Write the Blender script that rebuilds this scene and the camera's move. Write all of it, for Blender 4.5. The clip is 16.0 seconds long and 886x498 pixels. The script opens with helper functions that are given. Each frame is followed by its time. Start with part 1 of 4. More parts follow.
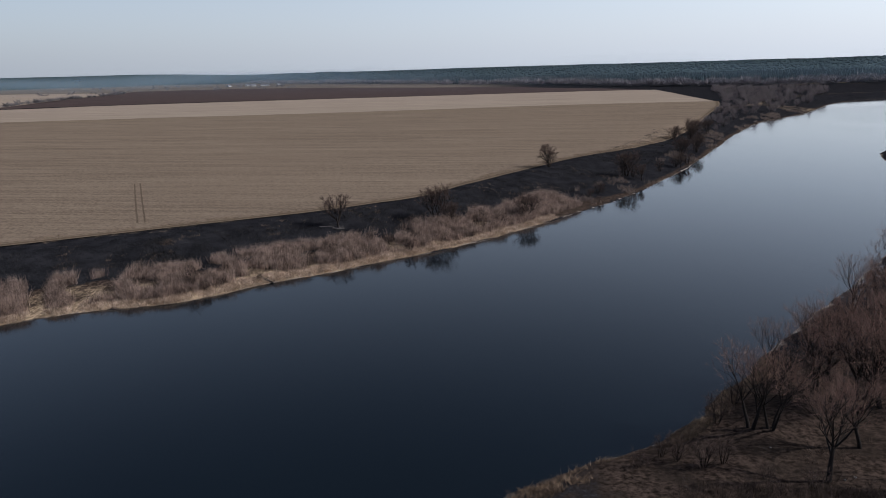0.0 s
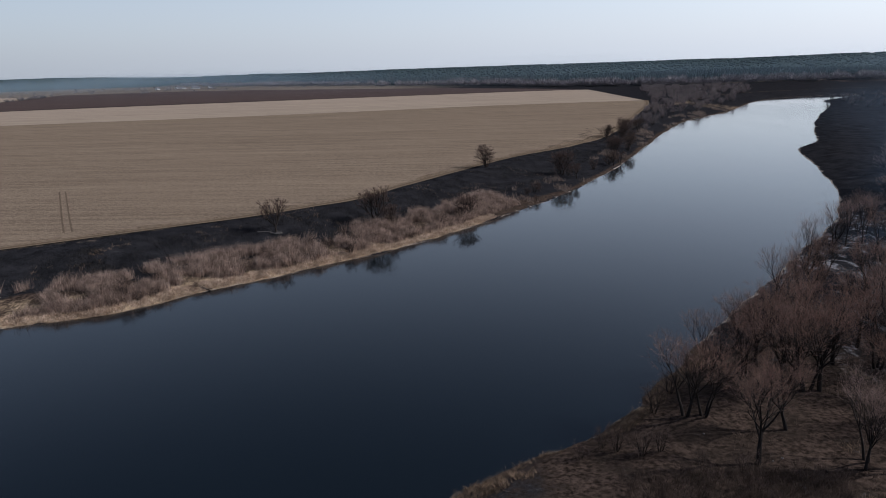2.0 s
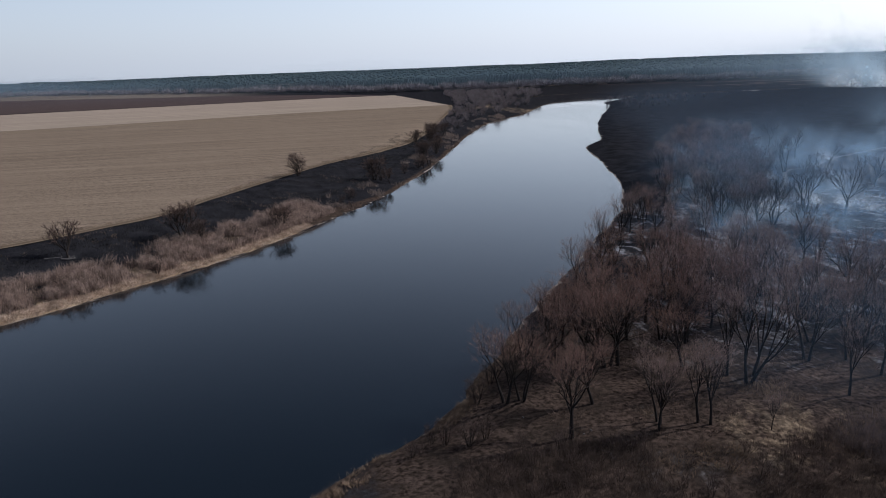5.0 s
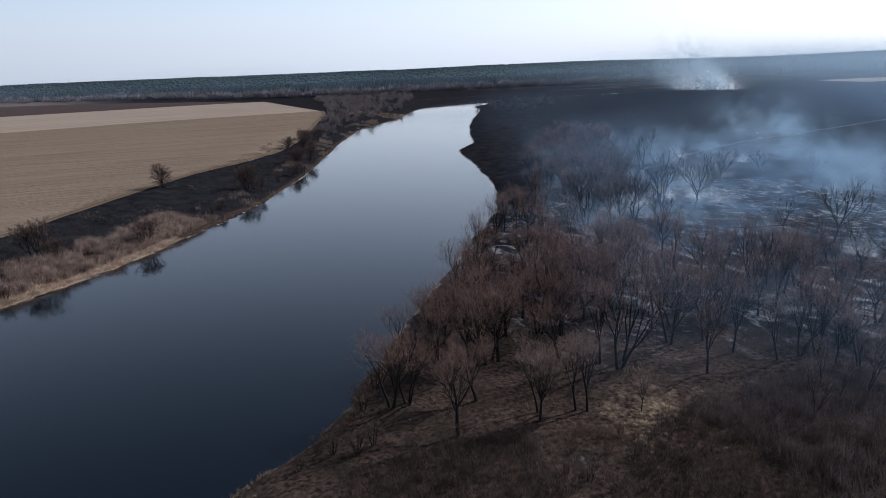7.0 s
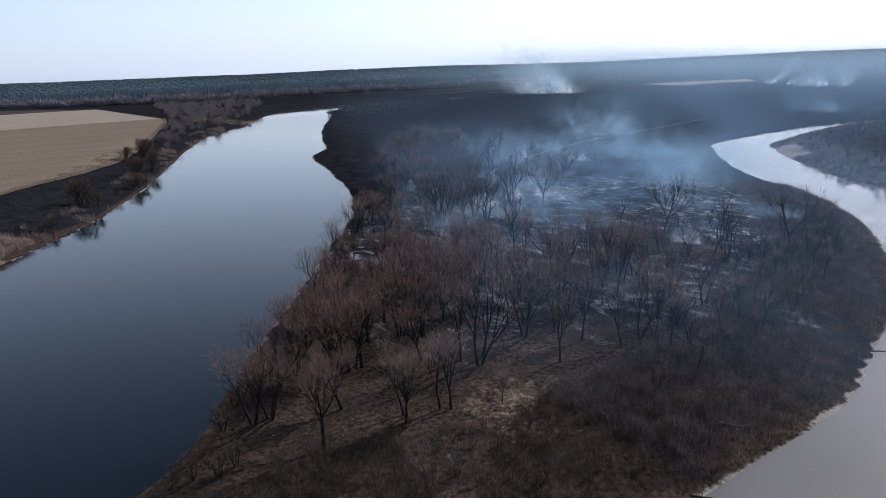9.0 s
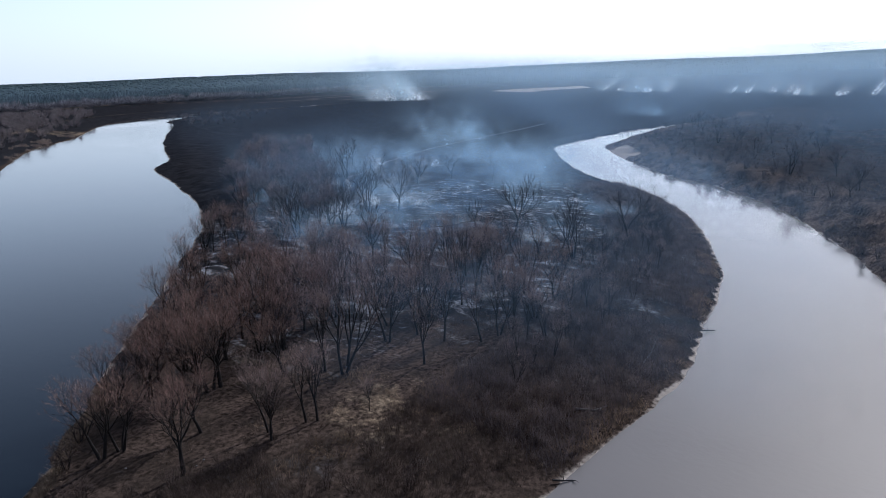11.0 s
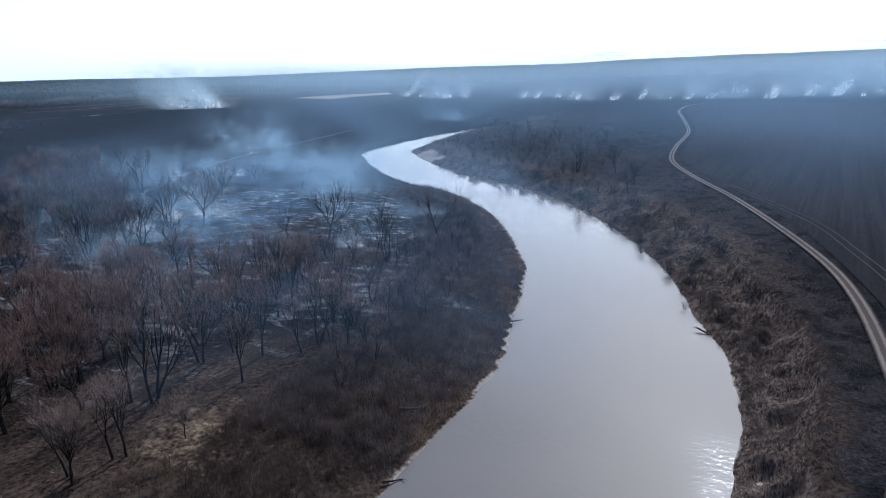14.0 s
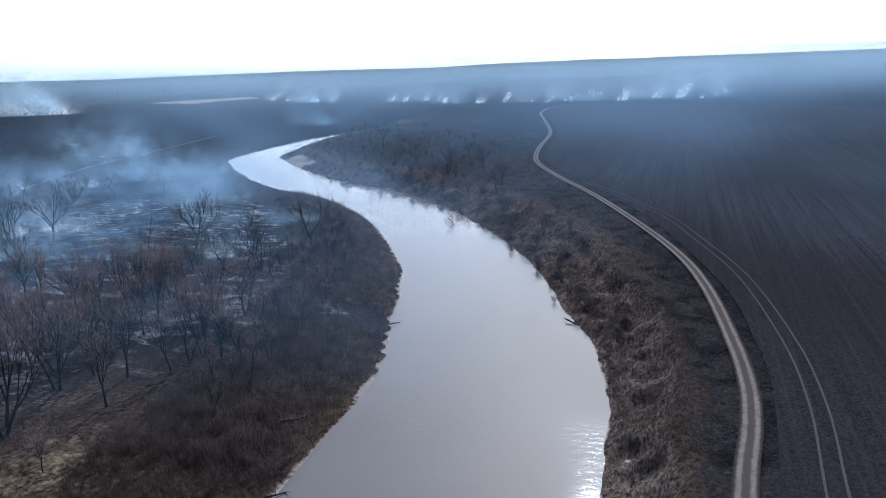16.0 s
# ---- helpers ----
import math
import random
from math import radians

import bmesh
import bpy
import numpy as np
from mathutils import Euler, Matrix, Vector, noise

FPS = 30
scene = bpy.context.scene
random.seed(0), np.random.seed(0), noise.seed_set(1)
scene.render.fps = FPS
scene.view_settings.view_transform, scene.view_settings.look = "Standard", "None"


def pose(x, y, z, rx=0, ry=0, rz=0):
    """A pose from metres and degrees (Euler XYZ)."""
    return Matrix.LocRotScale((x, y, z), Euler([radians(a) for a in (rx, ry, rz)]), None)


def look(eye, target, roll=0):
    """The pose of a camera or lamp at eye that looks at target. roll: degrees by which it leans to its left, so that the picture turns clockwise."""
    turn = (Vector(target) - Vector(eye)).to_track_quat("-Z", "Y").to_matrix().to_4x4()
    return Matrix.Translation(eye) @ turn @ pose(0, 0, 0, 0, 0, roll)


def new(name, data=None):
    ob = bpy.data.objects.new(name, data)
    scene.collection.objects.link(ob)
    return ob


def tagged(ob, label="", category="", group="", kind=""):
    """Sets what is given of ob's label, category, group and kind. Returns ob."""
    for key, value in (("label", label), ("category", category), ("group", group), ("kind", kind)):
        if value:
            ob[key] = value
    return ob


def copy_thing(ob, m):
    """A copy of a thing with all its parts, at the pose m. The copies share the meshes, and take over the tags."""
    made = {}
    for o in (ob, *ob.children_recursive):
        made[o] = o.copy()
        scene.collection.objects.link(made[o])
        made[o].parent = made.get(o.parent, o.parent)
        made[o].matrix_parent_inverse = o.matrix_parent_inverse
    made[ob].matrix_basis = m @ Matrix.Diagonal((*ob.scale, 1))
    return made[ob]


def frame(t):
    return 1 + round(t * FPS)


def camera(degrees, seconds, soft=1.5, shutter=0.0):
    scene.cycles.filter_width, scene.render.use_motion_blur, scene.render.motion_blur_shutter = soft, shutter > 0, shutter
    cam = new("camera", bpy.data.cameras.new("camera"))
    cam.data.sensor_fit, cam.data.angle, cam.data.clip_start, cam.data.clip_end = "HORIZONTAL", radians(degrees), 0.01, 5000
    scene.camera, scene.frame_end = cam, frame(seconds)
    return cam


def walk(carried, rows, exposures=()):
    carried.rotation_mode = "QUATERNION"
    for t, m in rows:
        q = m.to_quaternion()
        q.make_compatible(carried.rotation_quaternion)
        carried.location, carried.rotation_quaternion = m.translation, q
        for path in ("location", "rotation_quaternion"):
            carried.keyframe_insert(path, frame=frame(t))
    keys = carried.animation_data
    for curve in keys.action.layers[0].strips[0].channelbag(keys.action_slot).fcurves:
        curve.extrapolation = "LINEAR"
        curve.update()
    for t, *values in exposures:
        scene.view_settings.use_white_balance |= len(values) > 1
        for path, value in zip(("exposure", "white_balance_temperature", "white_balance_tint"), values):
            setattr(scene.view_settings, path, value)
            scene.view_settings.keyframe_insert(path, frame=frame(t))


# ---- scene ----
cam = camera(64.97, 16.0, soft=0.7)
PATH = [
    (0, (0.001, 0.0, 42.001), (-0.347, 1.906, 41.503), -1.6),
    (0.5, (0.023, -0.118, 42.06), (-0.276, 1.795, 41.561), -1.7),
    (1, (0.044, -0.2, 42.119), (-0.214, 1.719, 41.619), -1.8),
    (1.5, (0.051, -0.24, 42.179), (-0.167, 1.684, 41.679), -1.8),
    (2, (0.102, -0.316, 42.185), (-0.077, 1.612, 41.685), -1.9),
    (2.5, (0.163, -0.38, 42.23), (0.037, 1.552, 41.729), -1.9),
    (3, (0.198, -0.479, 42.318), (0.154, 1.457, 41.817), -2.0),
    (3.5, (0.191, -0.599, 42.423), (0.247, 1.336, 41.921), -2.1),
    (4, (0.153, -0.686, 42.464), (0.308, 1.244, 41.962), -2.1),
    (6.5, (0.201, -0.863, 42.509), (0.788, 0.982, 42.008), -2.3),
    (7, (0.245, -0.89, 42.438), (0.915, 0.926, 41.938), -2.3),
    (7.5, (0.292, -0.969, 42.412), (1.054, 0.811, 41.912), -2.3),
    (8, (0.358, -1.084, 42.44), (1.21, 0.655, 41.939), -2.3),
    (8.5, (0.376, -1.156, 42.511), (1.318, 0.535, 42.01), -2.3),
    (9, (0.38, -1.163, 42.567), (1.411, 0.475, 42.064), -2.3),
    (9.5, (0.337, -1.185, 42.535), (1.453, 0.397, 42.034), -2.3),
    (10, (0.272, -1.21, 42.48), (1.471, 0.31, 41.98), -2.3),
    (12.5, (0.201, -1.241, 42.453), (1.729, -0.051, 41.954), -2.1),
    (13, (0.133, -1.265, 42.479), (1.708, -0.139, 41.979), -2.1),
    (13.5, (0.069, -1.306, 42.466), (1.693, -0.25, 41.967), -2.0),
    (14, (0.005, -1.32, 42.448), (1.68, -0.349, 41.948), -2.0),
    (14.5, (-0.06, -1.345, 42.451), (1.656, -0.447, 41.951), -1.9),
    (15, (-0.11, -1.393, 42.466), (1.64, -0.563, 41.967), -1.9),
    (15.5, (-0.199, -1.449, 42.486), (1.589, -0.705, 41.986), -1.9),
    (16, (-0.292, -1.499, 42.509), (1.533, -0.852, 42.007), -1.9),
]
EXPOSURES = [(0.0, 0.16, 5700, 11), (4.0, 0.2, 5650, 12), (9.0, 0.34, 5400, 12), (13.0, 0.52, 5150, 9), (16.0, 0.62, 5030, 8)]
walk(cam, [(t, look(eye, target, roll)) for t, eye, target, roll in PATH], EXPOSURES)

scene.cycles.transparent_max_bounces = 40  # smoke and haze are many thin veils

# ---- light: hazy spring sky, low sun over the right-hand field ----
SUN = Vector((0.835, 0.095, 0.615)).normalized()
world = bpy.data.worlds.new("sky")
scene.world = world
world.use_nodes = True
wn = world.node_tree.nodes
sky = wn.new("ShaderNodeTexSky")
sky.sky_type = "NISHITA"
sky.sun_disc = False
sky.sun_elevation = math.asin(SUN.z)
sky.sun_rotation = math.atan2(SUN.x, SUN.y)
sky.altitude = 150
sky.air_density, sky.dust_density, sky.ozone_density = 1.0, 4.0, 1.2
wn["Background"].inputs[1].default_value = 0.06
world.node_tree.links.new(sky.outputs[0], wn["Background"].inputs[0])
# thin white haze that thickens towards the horizon
veil, both, way, up, amount = (wn.new("ShaderNode" + n) for n in ("Background", "AddShader", "TexCoord", "SeparateXYZ", "MapRange"))
veil.inputs[0].default_value = (0.556, 0.566, 0.57, 1)
tie = world.node_tree.links.new
tie(way.outputs["Generated"], up.inputs[0])
amount.interpolation_type = "SMOOTHSTEP"
for socket, value in zip(amount.inputs[1:5], (-0.08, 0.56, 1.0, 0.0)):
    socket.default_value = value
tie(up.outputs["Z"], amount.inputs[0])
# and is brighter on the sun's side
dot, gain, glow = (wn.new("ShaderNode" + n) for n in ("VectorMath", "Math", "Math"))
dot.operation, gain.operation, glow.operation = "DOT_PRODUCT", "MULTIPLY_ADD", "MULTIPLY"
dot.inputs[1].default_value = Vector((SUN.x, SUN.y, 0)).normalized()
gain.inputs[1].default_value, gain.inputs[2].default_value = 0.42, 0.92
tie(way.outputs["Generated"], dot.inputs[0])
tie(dot.outputs["Value"], gain.inputs[0])
tie(amount.outputs[0], glow.inputs[0])
tie(gain.outputs[0], glow.inputs[1])
tie(glow.outputs[0], veil.inputs[1])
tie(wn["Background"].outputs[0], both.inputs[0])
tie(veil.outputs[0], both.inputs[1])
tie(both.outputs[0], wn["World Output"].inputs[0])
sun_data = bpy.data.lights.new("sun", "SUN")
sun_data.energy, sun_data.angle, sun_data.color = 3.2, radians(0.6), (1.0, 0.93, 0.84)
sun = new("sun", sun_data)
sun.matrix_world = look(SUN * 800, (0, 0, 0))


from mathutils import kdtree

# ---- materials ----
class Nodes:
    """A short way to write node materials; texture space is metres."""

    def __init__(self, name):
        self.m = bpy.data.materials.new(name)
        self.m.use_nodes = True
        self.t = self.m.node_tree
        self.n = self.t.nodes
        self.bsdf = self.n["Principled BSDF"]
        self.out = self.n["Material Output"]
        self.co = self.n.new("ShaderNodeTexCoord").outputs["Object"]

    def put(self, socket, value):
        if isinstance(value, bpy.types.NodeSocket):
            self.t.links.new(value, socket)
        else:
            socket.default_value = value

    def math(self, op, a, b=0.0, c=0.0):
        n = self.n.new("ShaderNodeMath")
        n.operation = op
        for s, v in zip(n.inputs, (a, b, c)):
            self.put(s, v)
        return n.outputs[0]

    def noise(self, scale, detail=4.0, rough=0.55, co=None, stretch=None, distort=0.0):
        n = self.n.new("ShaderNodeTexNoise")
        co = co or self.co
        if stretch:
            mp = self.n.new("ShaderNodeMapping")
            self.put(mp.inputs[0], co)
            mp.inputs["Rotation"].default_value = (0, 0, radians(stretch[3]) if len(stretch) > 3 else 0)
            mp.inputs["Scale"].default_value = stretch[:3]
            co = mp.outputs[0]
        self.put(n.inputs["Vector"], co)
        n.inputs["Scale"].default_value = scale
        n.inputs["Detail"].default_value = detail
        n.inputs["Roughness"].default_value = rough
        n.inputs["Distortion"].default_value = distort
        return n.outputs[0]

    def step(self, v, lo, hi, a=0.0, b=1.0):
        n = self.n.new("ShaderNodeMapRange")
        n.interpolation_type = "SMOOTHSTEP"
        for s, x in zip(n.inputs, (v, lo, hi, a, b)):
            self.put(s, x)
        return n.outputs[0]

    def mix(self, f, a, b):
        n = self.n.new("ShaderNodeMix")
        n.data_type = "RGBA"
        self.put(n.inputs[0], f)
        for s, v in ((n.inputs[6], a), (n.inputs[7], b)):
            self.put(s, (*v, 1.0) if isinstance(v, tuple) else v)
        return n.outputs[2]

    def attr(self, name):
        n = self.n.new("ShaderNodeAttribute")
        n.attribute_name = name
        return n.outputs["Fac"]

    def random(self):
        return self.n.new("ShaderNodeObjectInfo").outputs["Random"]

    def island(self):
        return self.n.new("ShaderNodeNewGeometry").outputs["Random Per Island"]

    def done(self, colour, rough=0.9, bump=None, height=0.1, spec=0.2):
        self.put(self.bsdf.inputs["Base Color"], (*colour, 1.0) if isinstance(colour, tuple) else colour)
        self.put(self.bsdf.inputs["Roughness"], rough)
        self.bsdf.inputs["Specular IOR Level"].default_value = spec
        if bump is not None:
            b = self.n.new("ShaderNodeBump")
            b.inputs["Strength"].default_value = 1.0
            b.inputs["Distance"].default_value = height
            self.put(b.inputs["Height"], bump)
            self.put(self.bsdf.inputs["Normal"], b.outputs[0])
        return self.m


def ground_material():
    k = Nodes("burnt_ground")
    fine, mid, big = k.noise(1.6, 6, 0.65), k.noise(0.22, 5, 0.6), k.noise(0.03, 4, 0.6)
    blade = k.noise(2.2, 5, 0.7, stretch=(1.0, 0.35, 1.0, 25))
    soil = k.mix(k.step(fine, 0.3, 0.72), (0.012, 0.009, 0.0075), (0.09, 0.064, 0.05))
    soil = k.mix(k.step(mid, 0.42, 0.66, 0.0, 0.7), soil, (0.03, 0.023, 0.018))
    straw = k.mix(k.step(blade, 0.35, 0.7), (0.11, 0.078, 0.05), (0.46, 0.345, 0.23))
    grit = k.noise(4.5, 4, 0.7, stretch=(1.0, 0.5, 1.0, 20))
    char = k.mix(k.step(k.math("ADD", k.math("MULTIPLY", grit, 0.65), k.math("MULTIPLY", mid, 0.35)), 0.36, 0.66), (0.0055, 0.0055, 0.0065), (0.032, 0.031, 0.034))
    drift = k.noise(0.3, 6, 0.7, stretch=(1.0, 0.45, 1.0, 40), distort=0.8)
    ash = k.mix(k.step(k.math("ADD", drift, k.math("MULTIPLY", k.math("SUBTRACT", fine, 0.5), 0.3)), 0.5, 0.66), (0.022, 0.021, 0.023), (0.36, 0.348, 0.352))
    sand = k.mix(fine, (0.18, 0.15, 0.125), (0.42, 0.36, 0.30))

    def edge(name, soft=0.22):
        v = k.math("ADD", k.attr(name), k.math("MULTIPLY", k.math("SUBTRACT", mid, 0.5), 1.1))
        v = k.math("ADD", v, k.math("MULTIPLY", k.math("SUBTRACT", fine, 0.5), 0.5))
        return k.step(v, 0.5 - soft, 0.5 + soft)

    c = k.mix(edge("burn"), soil, char)
    c = k.mix(edge("straw"), c, straw)
    c = k.mix(k.math("MULTIPLY", edge("ash", 0.35), 0.85), c, ash)
    comb = k.noise(1.0, 6, 0.7, stretch=(0.9, 2.6, 1.0, 35), distort=1.5)
    slump = k.mix(k.step(k.math("ADD", k.math("MULTIPLY", comb, 0.6), k.math("MULTIPLY", fine, 0.4)), 0.38, 0.66), (0.015, 0.0115, 0.0105), (0.19, 0.144, 0.118))
    slump = k.mix(k.step(mid, 0.5, 0.62, 0.0, 0.75), slump, (0.022, 0.018, 0.018))
    c = k.mix(edge("slump", 0.3), c, slump)
    c = k.mix(edge("sand", 0.15), c, sand)
    far = k.mix(k.noise(0.011, 4, 0.6, stretch=(0.25, 1, 1, -12)), (0.07, 0.06, 0.055), (0.2, 0.16, 0.12))
    c = k.mix(k.attr("far"), c, far)
    wood = k.mix(k.noise(0.05, 5), (0.03, 0.046, 0.048), (0.05, 0.066, 0.06))
    c = k.mix(k.attr("wood"), c, wood)
    return k.done(c, 0.95, k.math("ADD", k.math("MULTIPLY", fine, 0.35), mid), 0.25, 0.0)


def field_material(name, dark, light, turn, rowscale, patch, even=0.0):
    k = Nodes(name)
    rows = k.noise(1.0, 3, 0.6, stretch=(0.02, rowscale, 0.3, turn))
    rows2 = k.noise(1.0, 4, 0.65, stretch=(0.006, rowscale * 0.22, 0.3, turn))
    fine, big = k.noise(1.3, 5, 0.7), k.noise(0.012, 4, 0.55)
    v = k.math("ADD", k.math("MULTIPLY", rows, 0.38 - 0.2 * even), k.math("MULTIPLY", rows2, 0.27 - 0.17 * even))
    v = k.math("ADD", v, k.math("MULTIPLY", k.noise(3.2 if even > 0.9 else 1.1, 6, 0.8), 0.38 + 0.37 * even))
    c = k.mix(k.step(v, 0.36, 0.72), dark, light)
    c = k.mix(k.step(big, 0.4, 0.7, 0.0, 0.45), c, patch)
    return k.done(c, 0.95, k.math("ADD", rows, fine), 0.25 - 0.17 * (even > 0.9), 0.0)


def track_material(name, rut, middle, verge, lo=0.25, hi=0.43, sway=0.05):
    k = Nodes(name)
    u = k.math("ABSOLUTE", k.math("SUBTRACT", k.attr("across"), 0.5))
    fine = k.noise(5.5, 5, 0.7)
    u = k.math("ADD", u, k.math("MULTIPLY", k.math("SUBTRACT", k.noise(1.3, 5, 0.65), 0.5), sway))
    in_rut = k.math("MULTIPLY", k.step(u, lo - 0.07, lo + 0.05), k.step(u, hi + 0.08, hi - 0.04))
    in_rut = k.math("MULTIPLY", in_rut, k.step(k.noise(1.1, 5, 0.7), 0.3, 0.6, 0.55, 1.0))
    c = k.mix(k.step(u, 0.34, 0.48), k.mix(fine, tuple(0.6 * v for v in middle), middle), k.mix(fine, tuple(0.5 * v for v in verge), verge))
    c = k.mix(in_rut, c, k.mix(fine, tuple(0.5 * v for v in rut), rut))
    return k.done(c, 0.95, fine, 0.06, 0.0)


def water_material(name, deep, shallow, gloss):
    k = Nodes(name)
    k.bsdf.inputs["IOR"].default_value = 1.33
    ripple = k.noise(1.3, 4, 0.6, stretch=(1.0, 0.55, 1.0, 40))
    patch = k.noise(0.035, 4, 0.6, stretch=(1.0, 0.4, 1.0, 30))
    h = k.math("MULTIPLY", ripple, k.step(patch, 0.35, 0.7, 0.25, 1.0))
    m = k.done(k.mix(k.noise(0.02, 3), deep, shallow), k.step(patch, 0.3, 0.75, 0.03, 0.07), h, 0.024, gloss)
    return m


def bark_material(name, low, high, rough=0.9):
    k = Nodes(name)
    f = k.noise(5.0, 4, 0.6, stretch=(1, 1, 0.25))
    c = k.mix(f, low, high)
    c = k.mix(k.math("MULTIPLY", k.random(), 0.5), c, tuple(0.55 * v for v in high))
    return k.done(c, rough, f, 0.02, 0.15)


def blade_material(name, low, high, thin=0.45):
    k = Nodes(name)
    f = k.math("ADD", k.math("MULTIPLY", k.island(), 0.45), k.step(k.noise(0.6, 5, 0.65), 0.38, 0.63, 0.0, 0.6))
    c = k.mix(f, low, high)
    m = k.done(c, 0.85, None, 0, 0.05)
    if thin:
        tra, both = k.n.new("ShaderNodeBsdfTranslucent"), k.n.new("ShaderNodeMixShader")
        both.inputs[0].default_value = thin
        k.put(tra.inputs[0], c), k.put(both.inputs[1], k.bsdf.outputs[0]), k.put(both.inputs[2], tra.outputs[0])
        k.put(k.out.inputs[0], both.outputs[0])
    return m


def smoke_material(name, colour, scale, lo, hi, top, calm=0.35, detail=5):
    k = Nodes(name)
    big = k.noise(scale, detail, 0.55, stretch=(1, 1, 0.7), distort=0.6)
    curl = k.step(k.noise(scale * 4.0, detail, 0.6, distort=1.2), 0.25, 0.75, calm, 1.5 - 0.5 * calm)
    a = k.math("MULTIPLY", k.math("MULTIPLY", k.step(big, lo, hi), curl), k.attr("fade"))
    a = k.math("MULTIPLY", a, top)
    dif, tra, clear, half, mixed = (k.n.new("ShaderNode" + n) for n in ("BsdfDiffuse", "BsdfTranslucent", "BsdfTransparent", "MixShader", "MixShader"))
    dif.inputs[0].default_value = tra.inputs[0].default_value = (*colour, 1)
    half.inputs[0].default_value = 0.5
    k.put(half.inputs[1], dif.outputs[0]), k.put(half.inputs[2], tra.outputs[0])
    k.put(mixed.inputs[0], a), k.put(mixed.inputs[1], clear.outputs[0]), k.put(mixed.inputs[2], half.outputs[0])
    k.put(k.out.inputs[0], mixed.outputs[0])
    return k.m


